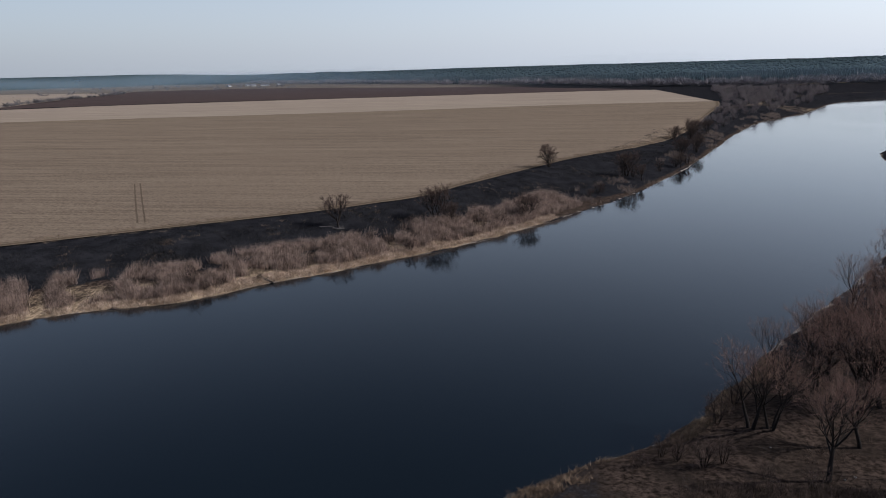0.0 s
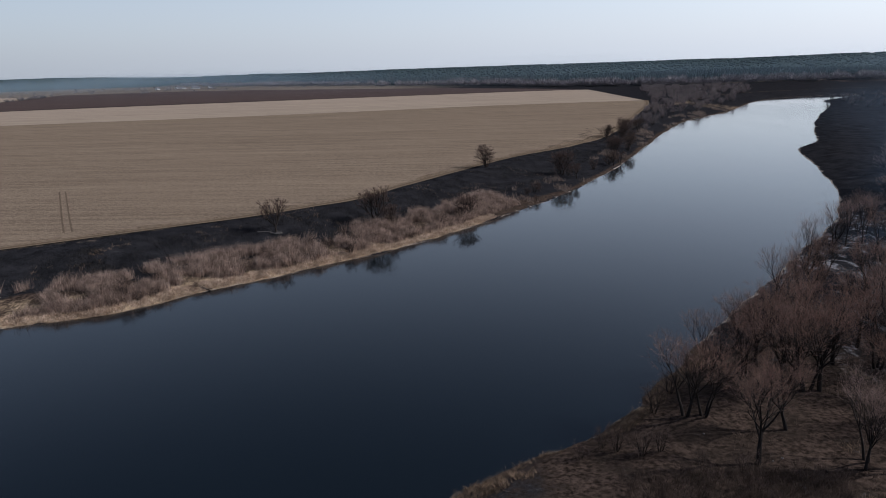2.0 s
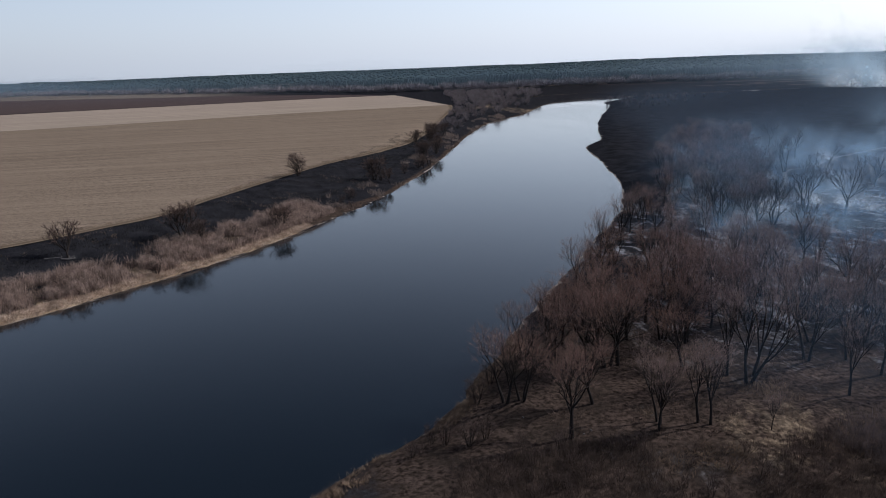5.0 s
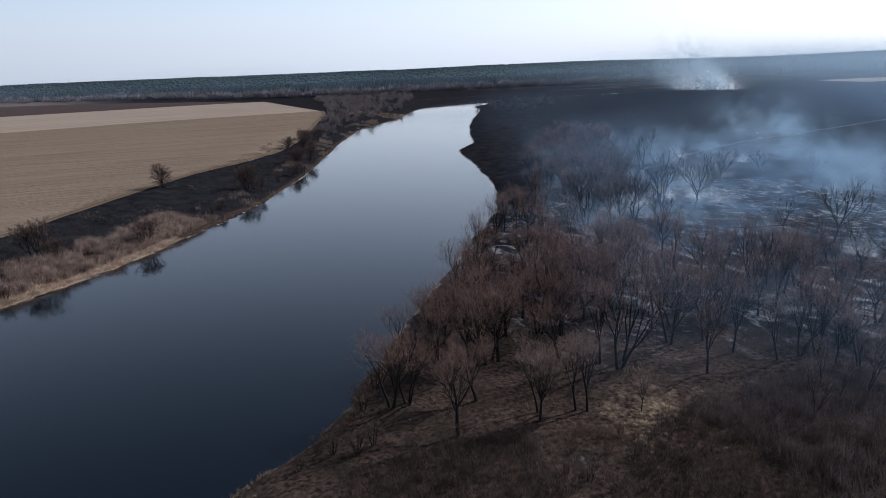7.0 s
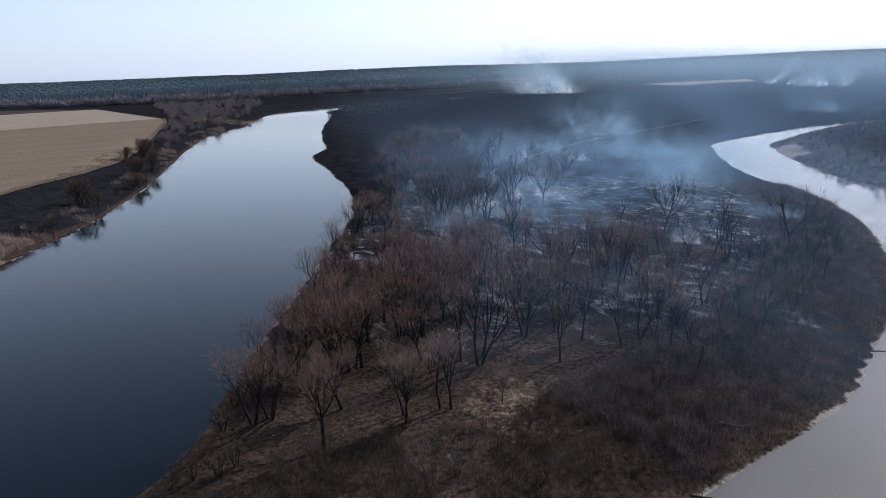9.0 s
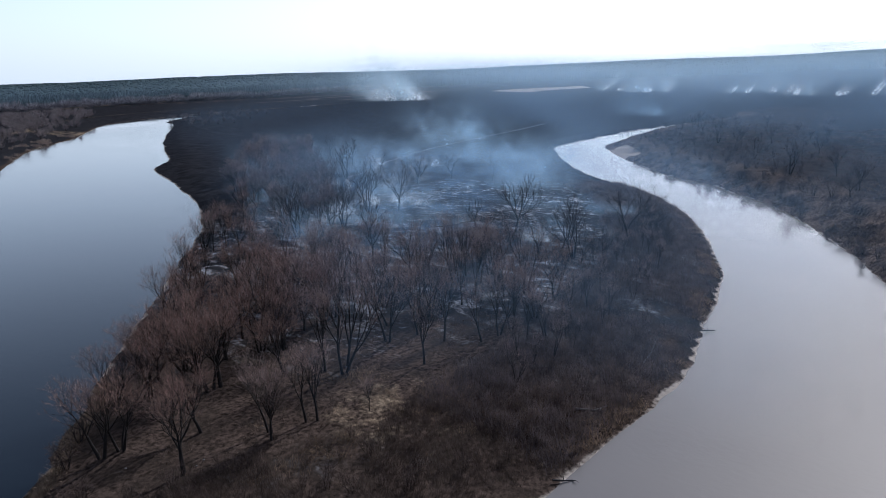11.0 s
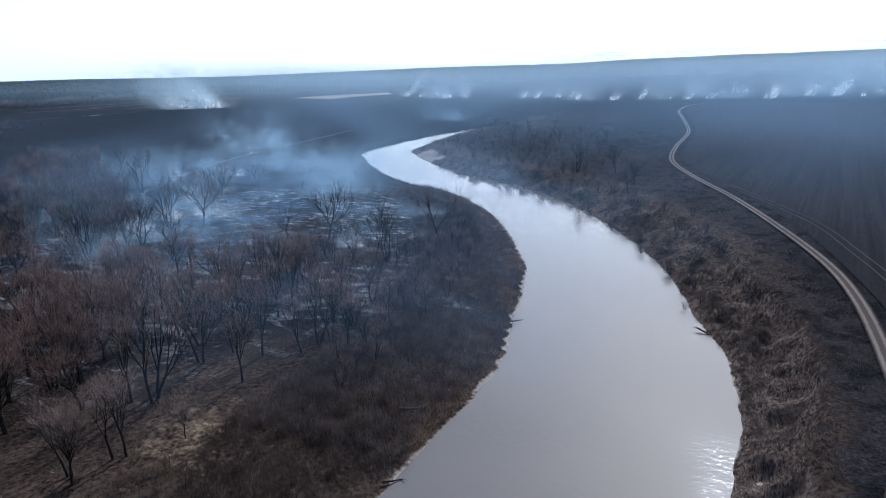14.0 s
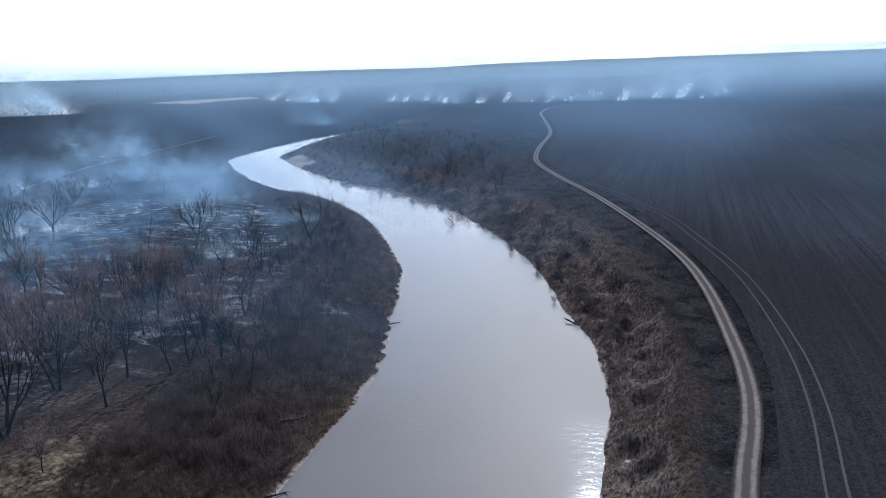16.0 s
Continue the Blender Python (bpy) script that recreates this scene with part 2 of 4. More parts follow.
M = {
    "ground": ground_material(),
    "water": water_material("clear_river_water", (0.003, 0.0045, 0.006), (0.005, 0.008, 0.010), 0.6),
    "muddy": water_material("muddy_river_water", (0.122, 0.108, 0.099), (0.15, 0.134, 0.124), 0.62),
    "stubble": field_material("stubble_rows", (0.11, 0.083, 0.06), (0.30, 0.23, 0.166), -12, 0.55, (0.195, 0.147, 0.106), 0.62),
    "pale": field_material("pale_stubble", (0.225, 0.178, 0.136), (0.385, 0.31, 0.24), -12, 0.5, (0.315, 0.25, 0.192)),
    "brown": field_material("ploughed_soil", (0.05, 0.036, 0.034), (0.10, 0.075, 0.068), -8, 0.3, (0.075, 0.055, 0.05)),
    "dark": field_material("dark_ploughed_soil", (0.009, 0.0085, 0.0095), (0.058, 0.051, 0.052), 8, 1.8, (0.022, 0.021, 0.023), 1.0),
    "track": track_material("trodden_track", (0.27, 0.228, 0.198), (0.10, 0.082, 0.071), (0.05, 0.042, 0.038), 0.17, 0.33, 0.16),
    "faint": track_material("faint_ruts", (0.11, 0.10, 0.094), (0.085, 0.078, 0.074), (0.032, 0.03, 0.03), 0.0, 0.3, 0.5),
    "tyre": track_material("stubble_ruts", (0.135, 0.10, 0.073), (0.125, 0.093, 0.068), (0.17, 0.128, 0.092), 0.0, 0.3, 0.5),
    "edge": track_material("field_edge_track", (0.26, 0.2, 0.14), (0.15, 0.11, 0.075), (0.10, 0.075, 0.05)),
    "path": track_material("ashy_path", (0.16, 0.155, 0.15), (0.13, 0.125, 0.12), (0.02, 0.02, 0.02)),
    "bark": bark_material("grey_brown_bark", (0.009, 0.007, 0.0065), (0.034, 0.026, 0.022)),
    "twig": bark_material("red_brown_twigs", (0.14, 0.086, 0.065), (0.34, 0.212, 0.163)),
    "brush": bark_material("brown_brush_twigs", (0.05, 0.034, 0.028), (0.14, 0.095, 0.075)),
    "greytwig": bark_material("grey_twigs", (0.19, 0.13, 0.11), (0.44, 0.31, 0.262)),
    "mauvetwig": bark_material("mauve_grey_twigs", (0.15, 0.123, 0.12), (0.33, 0.275, 0.265)),
    "char": bark_material("charred_bark", (0.008, 0.008, 0.009), (0.04, 0.037, 0.037)),
    "chartwig": bark_material("charred_twigs", (0.028, 0.024, 0.023), (0.10, 0.082, 0.076)),
    "smokytwig": bark_material("sooty_brown_twigs", (0.095, 0.073, 0.07), (0.27, 0.21, 0.2)),
    "dead": bark_material("bleached_dead_wood", (0.07, 0.062, 0.057), (0.22, 0.2, 0.185)),
    "reed": blade_material("dry_reeds", (0.055, 0.04, 0.036), (0.52, 0.39, 0.315)),
    "straw": blade_material("flattened_straw", (0.28, 0.205, 0.15), (0.68, 0.54, 0.42)),
    "tussock": blade_material("dry_tussocks", (0.07, 0.05, 0.036), (0.33, 0.235, 0.16), 0.3),
    "soot": blade_material("charred_grass", (0.006, 0.006, 0.007), (0.07, 0.064, 0.062)),
    "bankgrass": blade_material("grey_bank_grass", (0.032, 0.025, 0.022), (0.19, 0.146, 0.122), 0.3),
    "grass": blade_material("dead_grass", (0.032, 0.023, 0.019), (0.18, 0.13, 0.10), 0.3),
    "scrub": blade_material("undergrowth_twigs", (0.024, 0.018, 0.016), (0.115, 0.082, 0.066), 0.3),
    "bankscrub": blade_material("mauve_bank_brush", (0.035, 0.028, 0.029), (0.175, 0.137, 0.131), 0.3),
    "duskytwig": bark_material("dusky_bush_twigs", (0.085, 0.068, 0.065), (0.19, 0.155, 0.147)),
    "plaster": field_material("whitewash", (0.34, 0.33, 0.32), (0.5, 0.49, 0.47), 0, 1.0, (0.4, 0.38, 0.37)),
    "slate": field_material("sheet_roof", (0.10, 0.10, 0.11), (0.2, 0.19, 0.19), 0, 1.0, (0.14, 0.13, 0.13)),
    "pine": blade_material("pine_needles", (0.022, 0.033, 0.037), (0.04, 0.055, 0.056), 0.0),
    "canopy": blade_material("pine_canopy", (0.03, 0.044, 0.046), (0.042, 0.06, 0.056), 0.0),
    "alder": blade_material("far_alder_crowns", (0.11, 0.095, 0.098), (0.28, 0.238, 0.238), 0.0),
    "farreed": blade_material("grey_reeds", (0.08, 0.062, 0.055), (0.30, 0.235, 0.195)),
    "birch": blade_material("bare_birch_wood", (0.08, 0.074, 0.076), (0.20, 0.18, 0.18), 0.0),
}


# ---- plan: banks as smooth curves, heights as a function of the place ----
def curve(points, gap):
    """A smooth line through the points, as steps of about gap metres."""
    p = np.array(points, float)
    p = np.vstack([2 * p[0] - p[1], p, 2 * p[-1] - p[-2]])
    out = []
    for a, b, c, d in zip(p[:-3], p[1:-2], p[2:-1], p[3:]):
        n = max(1, int(np.linalg.norm(c - b) / gap))
        s = (np.arange(n) / n)[:, None]
        out.append(0.5 * (2 * b + (c - a) * s + (2 * a - 5 * b + 4 * c - d) * s**2 + (3 * b - a - 3 * c + d) * s**3))
    return np.vstack([*out, p[-2:-1]])


FIELD_BANK = curve([(-420, -330), (-240, -60), (-160, 35), (-99, 101), (-74, 115), (-61, 129), (-49, 140), (-32, 157), (-20, 171), (-8, 188), (10, 217), (27, 248), (44, 288),
                    (64, 343), (101, 450), (138, 538), (183, 605), (225, 690), (252, 742), (290, 792), (350, 826), (470, 846), (640, 838)], 4)
SPIT_WEST = curve([(640, 800), (480, 806), (380, 786), (318, 735), (294, 668), (225, 530), (181, 428), (160, 375), (138, 343), (125, 292), (106, 230), (97, 208), (86, 186), (57, 143), (36, 112),
                   (19, 86), (11, 75), (3, 68), (-5, 62), (-10, 56), (-4, 47), (12, 40), (32, 36), (54, 37)], 4)
SPIT_EAST = curve([(54, 37), (66, 37.5), (80, 39), (92, 41), (103, 45), (127, 53), (143, 61), (166, 75), (187, 91), (211, 118), (232, 152), (261, 185), (285, 207), (306, 223), (340, 229),
                   (400, 234), (450, 229), (492, 215)], 4)
TRACK_BANK = curve([(492, 212), (450, 212), (400, 214), (350, 209), (321, 202), (297, 182), (275, 160), (249, 130), (236, 106), (227, 95), (211, 76), (187, 56), (167, 42), (145, 29),
                    (123, 20), (112, 15), (101, 10), (88, 7), (76, 5.5), (63, 5), (30, 4), (-40, -8), (-150, -110), (-330, -420)], 4)
RIVER = np.vstack([FIELD_BANK, SPIT_WEST, SPIT_EAST, TRACK_BANK])


def inside(p, ring):
    hit = np.zeros(len(p), bool)
    for (ax, ay), (bx, by) in zip(ring, np.roll(ring, -1, 0)):
        if ay != by:
            hit ^= ((ay > p[:, 1]) != (by > p[:, 1])) & (p[:, 0] < (bx - ax) * (p[:, 1] - ay) / (by - ay) + ax)
    return hit


def bank_tree():
    """All bank lines as a search tree of places 0.25 m apart."""
    found = []
    for line in (FIELD_BANK, SPIT_WEST, SPIT_EAST, TRACK_BANK):
        for p, q in zip(line[:-1], line[1:]):
            k = max(1, int(np.linalg.norm(q - p) / 0.25))
            found.append(p + (q - p) * (np.arange(k) / k)[:, None])
    found = np.vstack(found)
    tree = kdtree.KDTree(len(found))
    for i, (x, y) in enumerate(found.tolist()):
        tree.insert((x, y, 0), i)
    tree.balance()
    return tree


BANKS = bank_tree()


def away(p):
    """Distance of each place from the nearest bank line."""
    find = BANKS.find
    return np.array([find((x, y, 0))[2] for x, y in p.tolist()])


def ss(v, lo, hi):
    v = np.clip((v - lo) / (hi - lo), 0, 1)
    return v * v * (3 - 2 * v)


def rough(p, size, seed=0):
    """Smooth lattice noise, -1 to 1."""
    q = p / size + 57.3 * seed + 0.37
    i = np.floor(q).astype(np.int64)
    f = q - i
    f = f * f * (3 - 2 * f)

    def at(dx, dy):
        h = np.sin((i[:, 0] + dx) * 127.1 + (i[:, 1] + dy) * 311.7 + seed * 17.17) * 43758.5453
        return h - np.floor(h)

    top = at(0, 0) * (1 - f[:, 0]) + at(1, 0) * f[:, 0]
    low = at(0, 1) * (1 - f[:, 0]) + at(1, 1) * f[:, 0]
    return 2 * (top * (1 - f[:, 1]) + low * f[:, 1]) - 1


LEFT_RING = np.vstack([FIELD_BANK, [(700, 5200), (-5200, 5200), (-5200, -330)]])
RIGHT_RING = np.vstack([TRACK_BANK, [(-330, -5200), (5200, -5200), (5200, 212)]])
WOOD_AZ = [-60, -26, -22, -9, 4, 12, 20, 30, 47, 70, 100, 130]
WOOD_R = [4100, 3600, 2750, 1900, 1400, 1330, 1370, 1450, 1750, 2000, 2200, 2300]


PATCH = (188, 658)


def lay(p):
    """Ground heights and the zones of the ground at the places p (n x 2)."""
    p = np.asarray(p, float)
    n = len(p)
    near = (np.abs(p[:, 0] - 100) < 800) & (p[:, 1] > -500) & (p[:, 1] < 1050)
    d, wet = np.full(n, 300.0), np.zeros(n, bool)
    q = p[near]
    dist = away(q)
    wet_q = inside(q, RIVER)
    d[near] = np.where(wet_q, -dist, dist)
    wiggle = 0.55 * rough(p, 11.0, 1) + 0.4 * rough(p, 4.1, 2)
    d = d + wiggle
    left = inside(p, LEFT_RING)
    right = inside(p, RIGHT_RING) & ~left
    spit = ~left & ~right
    r = np.hypot(p[:, 0], p[:, 1])
    az = np.degrees(np.arctan2(p[:, 0], p[:, 1]))
    hump = rough(p, 6, 3) * 0.5 + rough(p, 2.6, 4) * 0.3
    calm = ss(d, 46, 38)
    z_left = 0.5 * ss(d, 0, 2.5) + 1.5 * ss(d, 2, 15) + 3.0 * ss(d, 14, 42) + 0.25 * rough(p, 9, 3) * ss(d, 1, 6) * calm
    z_spit = 0.6 * ss(d, 0, 2) + 1.4 * ss(d, 2, 12) + 0.5 * hump * ss(d, 1, 6) * ss(r, 500, 300) + 2.0 * ss(d, 60, 260)
    scarp = 7 + 4 * ss(p[:, 0], 65, 115) + 1.8 * rough(p, 14, 5)
    z_right = 0.5 * ss(d, 0, 1.2) + 1.8 * ss(d, 1, 10) + 2.7 * ss(d, scarp - 1.2, scarp + 1.6) + (1.9 * hump + 1.2 * np.abs(rough(p, 4.3, 13)) + 0.45 * rough(p, 1.5, 14)) * ss(d, 0.5, 3) * ss(d, scarp + 1.5, scarp - 1.5) + 0.12 * rough(p, 1.7, 15) * ss(d, 10, 13) * ss(d, 19, 16)
    z = np.where(left, z_left, np.where(right, z_right, z_spit))
    z = np.where(d < 0, -2.0 * ss(-d, 0, 6) - 0.02, z)
    r0 = np.interp(az, WOOD_AZ, WOOD_R)
    ridge = ss(r, r0 - 60, r0 + 1000)
    z = z + ridge * (38 + 7 * rough(p, 700, 6) + np.where(az < -24, 26, 0) * ss(-az, 22, 34))
    z = z - 9 * ridge * ss(az, 92.5, 94.5) * ss(r, 3400, 3000)
    z = z + (21 + 5 * rough(p, 900, 16)) * ss(r, 3300, 4300) * ss(az, 66, 76)
    z = z + 0.9 * rough(p, 260, 7) * ss(r, 900, 1400)
    tip = ss(q_dist(p, (40, 62)), 62, 26) * spit
    zone = {}
    zone["wood"] = ss(r, r0 - 10, r0 + 20) 
    zone["far"] = np.clip(left * ss(r, 1250, 1500) * ss(-az, 2, 10) , 0, 1)
    burn = np.where(left, ss(d, 11 - 10.5 * ss(p[:, 1], 195, 240), 16 - 11 * ss(p[:, 1], 195, 240)) * np.maximum(ss(d, 56, 50), ss(p[:, 1], 640, 720)) * (1 + 0.3 * ss(p[:, 1], 195, 240)), np.where(right, 0.45 + 0.5 * ss(d, 8, 14) + 0.25 * rough(p, 11, 8), 0.95 - 0.85 * tip))
    shore_e = spit * ss(d, 22, 10) * ss(p[:, 0], 40, 60) * ss(p[:, 1], 130, 90)
    zone["burn"] = np.clip(burn + 0.4 * spit * (1 - tip) + 0.3 * left * ss(d, 14, 20) - 0.75 * shore_e, 0, 1.5)
    bright = ss(p[:, 1], 205, 175)
    zone["straw"] = np.clip(np.where(left, ss(d, 6.0, 4.0) * (0.12 + 0.83 * bright) * ss(d, 0.0, 0.6) + 0.42 * ss(d, 15, 11) * bright + 0.35 * ss(d, 40, 47) * ss(d, 62, 52) + 0.38 * ss(q_dist(p, PATCH), 45, 15), np.where(spit, 0.06 * tip + 0.34 * ss(q_dist(p, (50, 62)), 14, 4) + 0.25 * ss(q_dist(p, (44, 88)), 9, 3) + 0.12 * shore_e, 0.0)), 0, 1)
    zone["ash"] = np.clip(np.where(spit, 0.6 * ss(q_dist(p, (122, 128)), 100, 60) + 0.2 * rough(p, 18, 12), 0.0), 0, 1)
    zone["sand"] = np.clip(ss(d, 0.9, 0.3) * np.where(spit & (p[:, 0] > 30), 0.66, np.where(right, 0.3, 0.5)) + right * ss(q_dist(p, (296, 176)), 24, 10) * ss(d, 12, 5), 0, 1)
    zone["slump"] = np.clip(right * (0.92 * ss(d, scarp + 1.5, scarp - 0.5) * ss(r, 420, 240) + 0.3 * ss(d, 24, 14) + 0.34 * ss(d, 130, 60) * ss(r, 90, 170)), 0, 1)
    return z, d, zone, left, right


def q_dist(p, c):
    return np.hypot(p[:, 0] - c[0], p[:, 1] - c[1])


def height(x, y):
    return float(lay([(x, y)])[0][0])


# ---- mesh helpers ----
def mesh_of(name, verts, faces, mats, smooth=False, attrs=()):
    me = bpy.data.meshes.new(name)
    me.from_pydata(np.asarray(verts).tolist() if isinstance(verts, np.ndarray) else verts, [], faces.tolist() if isinstance(faces, np.ndarray) else faces)
    for m in mats if isinstance(mats, (list, tuple)) else [mats]:
        me.materials.append(m)
    for key, values in attrs:
        me.attributes.new(key, "FLOAT", "POINT").data.foreach_set("value", np.asarray(values, np.float32))
    if smooth:
        me.polygons.foreach_set("use_smooth", np.ones(len(me.polygons), bool))
    me.update()
    return me


def thing(name, label, category, group="", kind=""):
    return tagged(new(name), label, category, group, kind)


def part(name, me, parent, label=""):
    ob = new(name, me)
    ob.parent = parent
    return tagged(ob, label)


def lattice(nx, ny):
    a = np.arange(nx * ny).reshape(ny, nx)
    return np.stack([a[:-1, :-1], a[:-1, 1:], a[1:, 1:], a[1:, :-1]], -1).reshape(-1, 4)


# ---- ground: one sheet to the horizon ----
def graded(dense, end_lo, end_hi, grow=1.075):
    v = list(dense)
    s = v[1] - v[0]
    while v[0] > end_lo:
        s *= grow
        v.insert(0, v[0] - s)
    s = v[-1] - v[-2]
    while v[-1] < end_hi:
        s *= grow
        v.append(v[-1] + s)
    return np.array(v)


gx = graded(np.r_[np.arange(-150, 50, 2.2), np.arange(50, 150, 0.85), np.arange(150, 200, 1.4), np.arange(200, 340, 2.2), np.arange(340, 720, 6.0)], -4850, 4850)
gy = graded(np.r_[np.arange(-40, -16, 2.2), np.arange(-16, 34, 0.75), np.arange(34, 60, 1.25), np.arange(60, 262, 2.2), np.arange(262, 860, 5.0)], -2500, 4850)
X, Y = np.meshgrid(gx, gy)
P = np.stack([X.ravel(), Y.ravel()], 1)
Z, D, ZONE, _, _ = lay(P)
ground = new("ground", mesh_of("ground", np.c_[P, Z], lattice(len(gx), len(gy)), M["ground"], True, list(ZONE.items())))
tagged(ground, "burnt floodplain ground with charred grass, ash and dry straw", "ground", kind="structure")

DIVIDE = [(-200, -420, 0), (-9, 50, 0), (60, 70, 0), (150, 150, 0), (300, 300, 0), (720, 720, 0)]
main = DIVIDE + [(720, 900, 0), (-420, 900, 0), (-420, -420, 0)]
side = DIVIDE[::-1] + [(720, -420, 0)]
water = new("water", mesh_of("water", main, [tuple(range(len(main)))], M["water"]))
tagged(water, "calm dark river water mirroring the pale sky", "river", kind="structure")
water = new("water", mesh_of("water", side, [tuple(range(len(side)))][::1], M["muddy"]))
tagged(water, "muddy side river with a bright sun glitter", "river", kind="structure")


# ---- fields and tracks, laid on the ground ----
def between(near, far, nu, nv, lift):
    """A sheet on the ground between two lines."""
    def even(c, n):
        c = curve(c, 5)
        s = np.r_[0, np.cumsum(np.hypot(*np.diff(c, axis=0).T))]
        return np.stack([np.interp(np.linspace(0, s[-1], n), s, c[:, k]) for k in (0, 1)], 1)
    a, b = even(near, nu), even(far, nu)
    v = np.linspace(0, 1, nv)[:, None, None] ** 1.4
    p = (a * (1 - v) + b * v).reshape(-1, 2)
    return np.c_[p, lay(p)[0] + lift], lattice(nu, nv)


def field(name, near, far, mat, label, nu=140, nv=50, lift=0.16):
    v, f = between(near, far, nu, nv, lift)
    return tagged(new(name, mesh_of(name, v, f, mat, True)), label, "field", kind="structure")


EDGE = [(-330, 20), (-200, 92), (-132, 139), (-101, 161), (-70, 184), (-47, 207), (-33, 235), (-1, 296), (31, 349), (64, 430), (122, 637), (142, 735)]
MIDLINE = [(-1500, 330), (-1000, 465), (-529, 585), (-217, 652), (-3, 716), (142, 735)]
PALE_END = [(-1900, 560), (-1300, 740), (-781, 868), (-658, 935), (-336, 1017), (-5, 1105), (128, 1110)]
field("stubble_field", EDGE, MIDLINE, M["stubble"], "wide beige stubble field with fine drilled rows")
field("pale_field", [(x, y + 1.0) for x, y in MIDLINE], PALE_END, M["pale"], "pale straw-coloured strip of stubble field", nv=20)
field("ploughed_field", [(-820, 870), (-658, 950), (-336, 1026), (-5, 1112), (120, 1120)], [(-1240, 1900), (-900, 1900), (-456, 1700), (-6, 1300), (80, 1200)], M["brown"], "dark brown ploughed field before the woods", nv=20, lift=0.3)
field("far_pale_field", [(-1500, 800), (-1000, 905), (-842, 930)], [(-2300, 1900), (-1700, 1900), (-1200, 1750)], M["pale"], "distant pale stubble field beyond a hedge", nu=30, nv=12, lift=0.4)


def strip(name, line, width, mat, label, lift=0.2, across=5):
    c = curve(line, 2.5)
    t = np.gradient(c, axis=0)
    t /= np.linalg.norm(t, axis=1)[:, None]
    side = np.c_[-t[:, 1], t[:, 0]]
    k = np.linspace(-0.5, 0.5, across)
    p = (c[:, None] + side[:, None] * k[None, :, None] * width).reshape(-1, 2)
    dip = np.tile(np.where(np.abs(np.abs(k) - 0.25) < 0.05, -0.05, 0.0), len(c))
    me = mesh_of(name, np.c_[p, lay(p)[0] + lift + dip], lattice(across, len(c)), mat, True, [("across", np.tile(k + 0.5, len(c)))])
    return tagged(new(name, me), label, "dirt track", kind="structure")


TRACK = [(-120, -95), (-20, -20), (30, -6.5), (59, -8), (72, -9.4), (83, -9.8), (98, -8.7), (121, -5.8), (142, -1), (170, 9), (206, 24), (243, 42), (279, 56), (325, 64), (401, 73), (500, 96), (570, 112), (640, 116), (700, 96)]
strip("dirt_track", TRACK, 2.4, M["track"], "pale two-rut dirt track along the dark field", 0.24)
FAINT = np.array([(20, -20), (45, -15), (61, -15.6), (79, -16.7), (99, -16), (129, -12), (155, -5), (177, 2), (199, 13), (228, 29)], float)
for side in (-0.9, 0.9):
    strip("wheel_rut", FAINT + np.array((0.1, -1.0)) * side, 0.34, M["faint"], "faint pale wheel rut in ploughed soil", 0.26)
RUTS = np.array([(-153, 226.5), (-138, 204), (-124, 183), (-110.5, 163)], float)
for side in (-1.0, 1.0):
    strip("wheel_rut", RUTS + np.array((0.8, 0.5)) * side, 0.5, M["tyre"], "dark wheel rut across the stubble", 0.2)
strip("field_edge_track", [(x + 1.5, y - 1.5) for x, y in EDGE], 4.0, M["edge"], "worn track along the stubble field edge", 0.22)
strip("footpath", [(128, 176), (150, 200), (166, 222), (181, 228), (208, 247), (265, 271), (350, 292), (406, 307)], 1.6, M["path"], "ashy footpath winding through burnt grass", 0.2)
strip("forest_track", [(330, 1180), (418, 1240), (633, 1262), (872, 1235), (1162, 1225), (1400, 1100)], 9.0, M["edge"], "pale sandy track along the foot of the woods", 0.5)
field("sandy_field", [(860, 680), (930, 690), (1010, 670)], [(900, 800), (990, 790), (1090, 740)], M["pale"], "pale unburnt patch on the burnt plain", nu=20, nv=8, lift=0.4)
for i, (x, y, l) in enumerate(((589, 1150, 160), (705, 1068, 200), (820, 960, 150), (650, 900, 120))):
    field("unburnt_strip", [(x - l, y + 0.25 * l), (x, y), (x + l, y - 0.35 * l)], [(x - l, y + 0.25 * l + 16), (x, y + 22), (x + l, y - 0.35 * l + 14)], M["brown"], "thin strip of unburnt brown grass on the plain", nu=24, nv=4, lift=0.35)
field("dark_field", [(-110, -105), (-18, -26), (31, -10), (59, -11), (83, -12.5), (99, -11.5), (122, -8.6), (171, 5), (207, 20), (280, 52), (326, 60), (402, 69), (501, 92), (571, 108), (640, 112)],
      [(-60, -500), (200, -500), (420, -330), (593, -137), (640, -37), (690, 60), (700, 90)], M["dark"], "dark ploughed field with fine tilled rows", lift=0.18)

# ---- trees ----
SIDES = (7, 4, 3, 3, 3)
STEPS = (6, 4, 2, 1, 1)


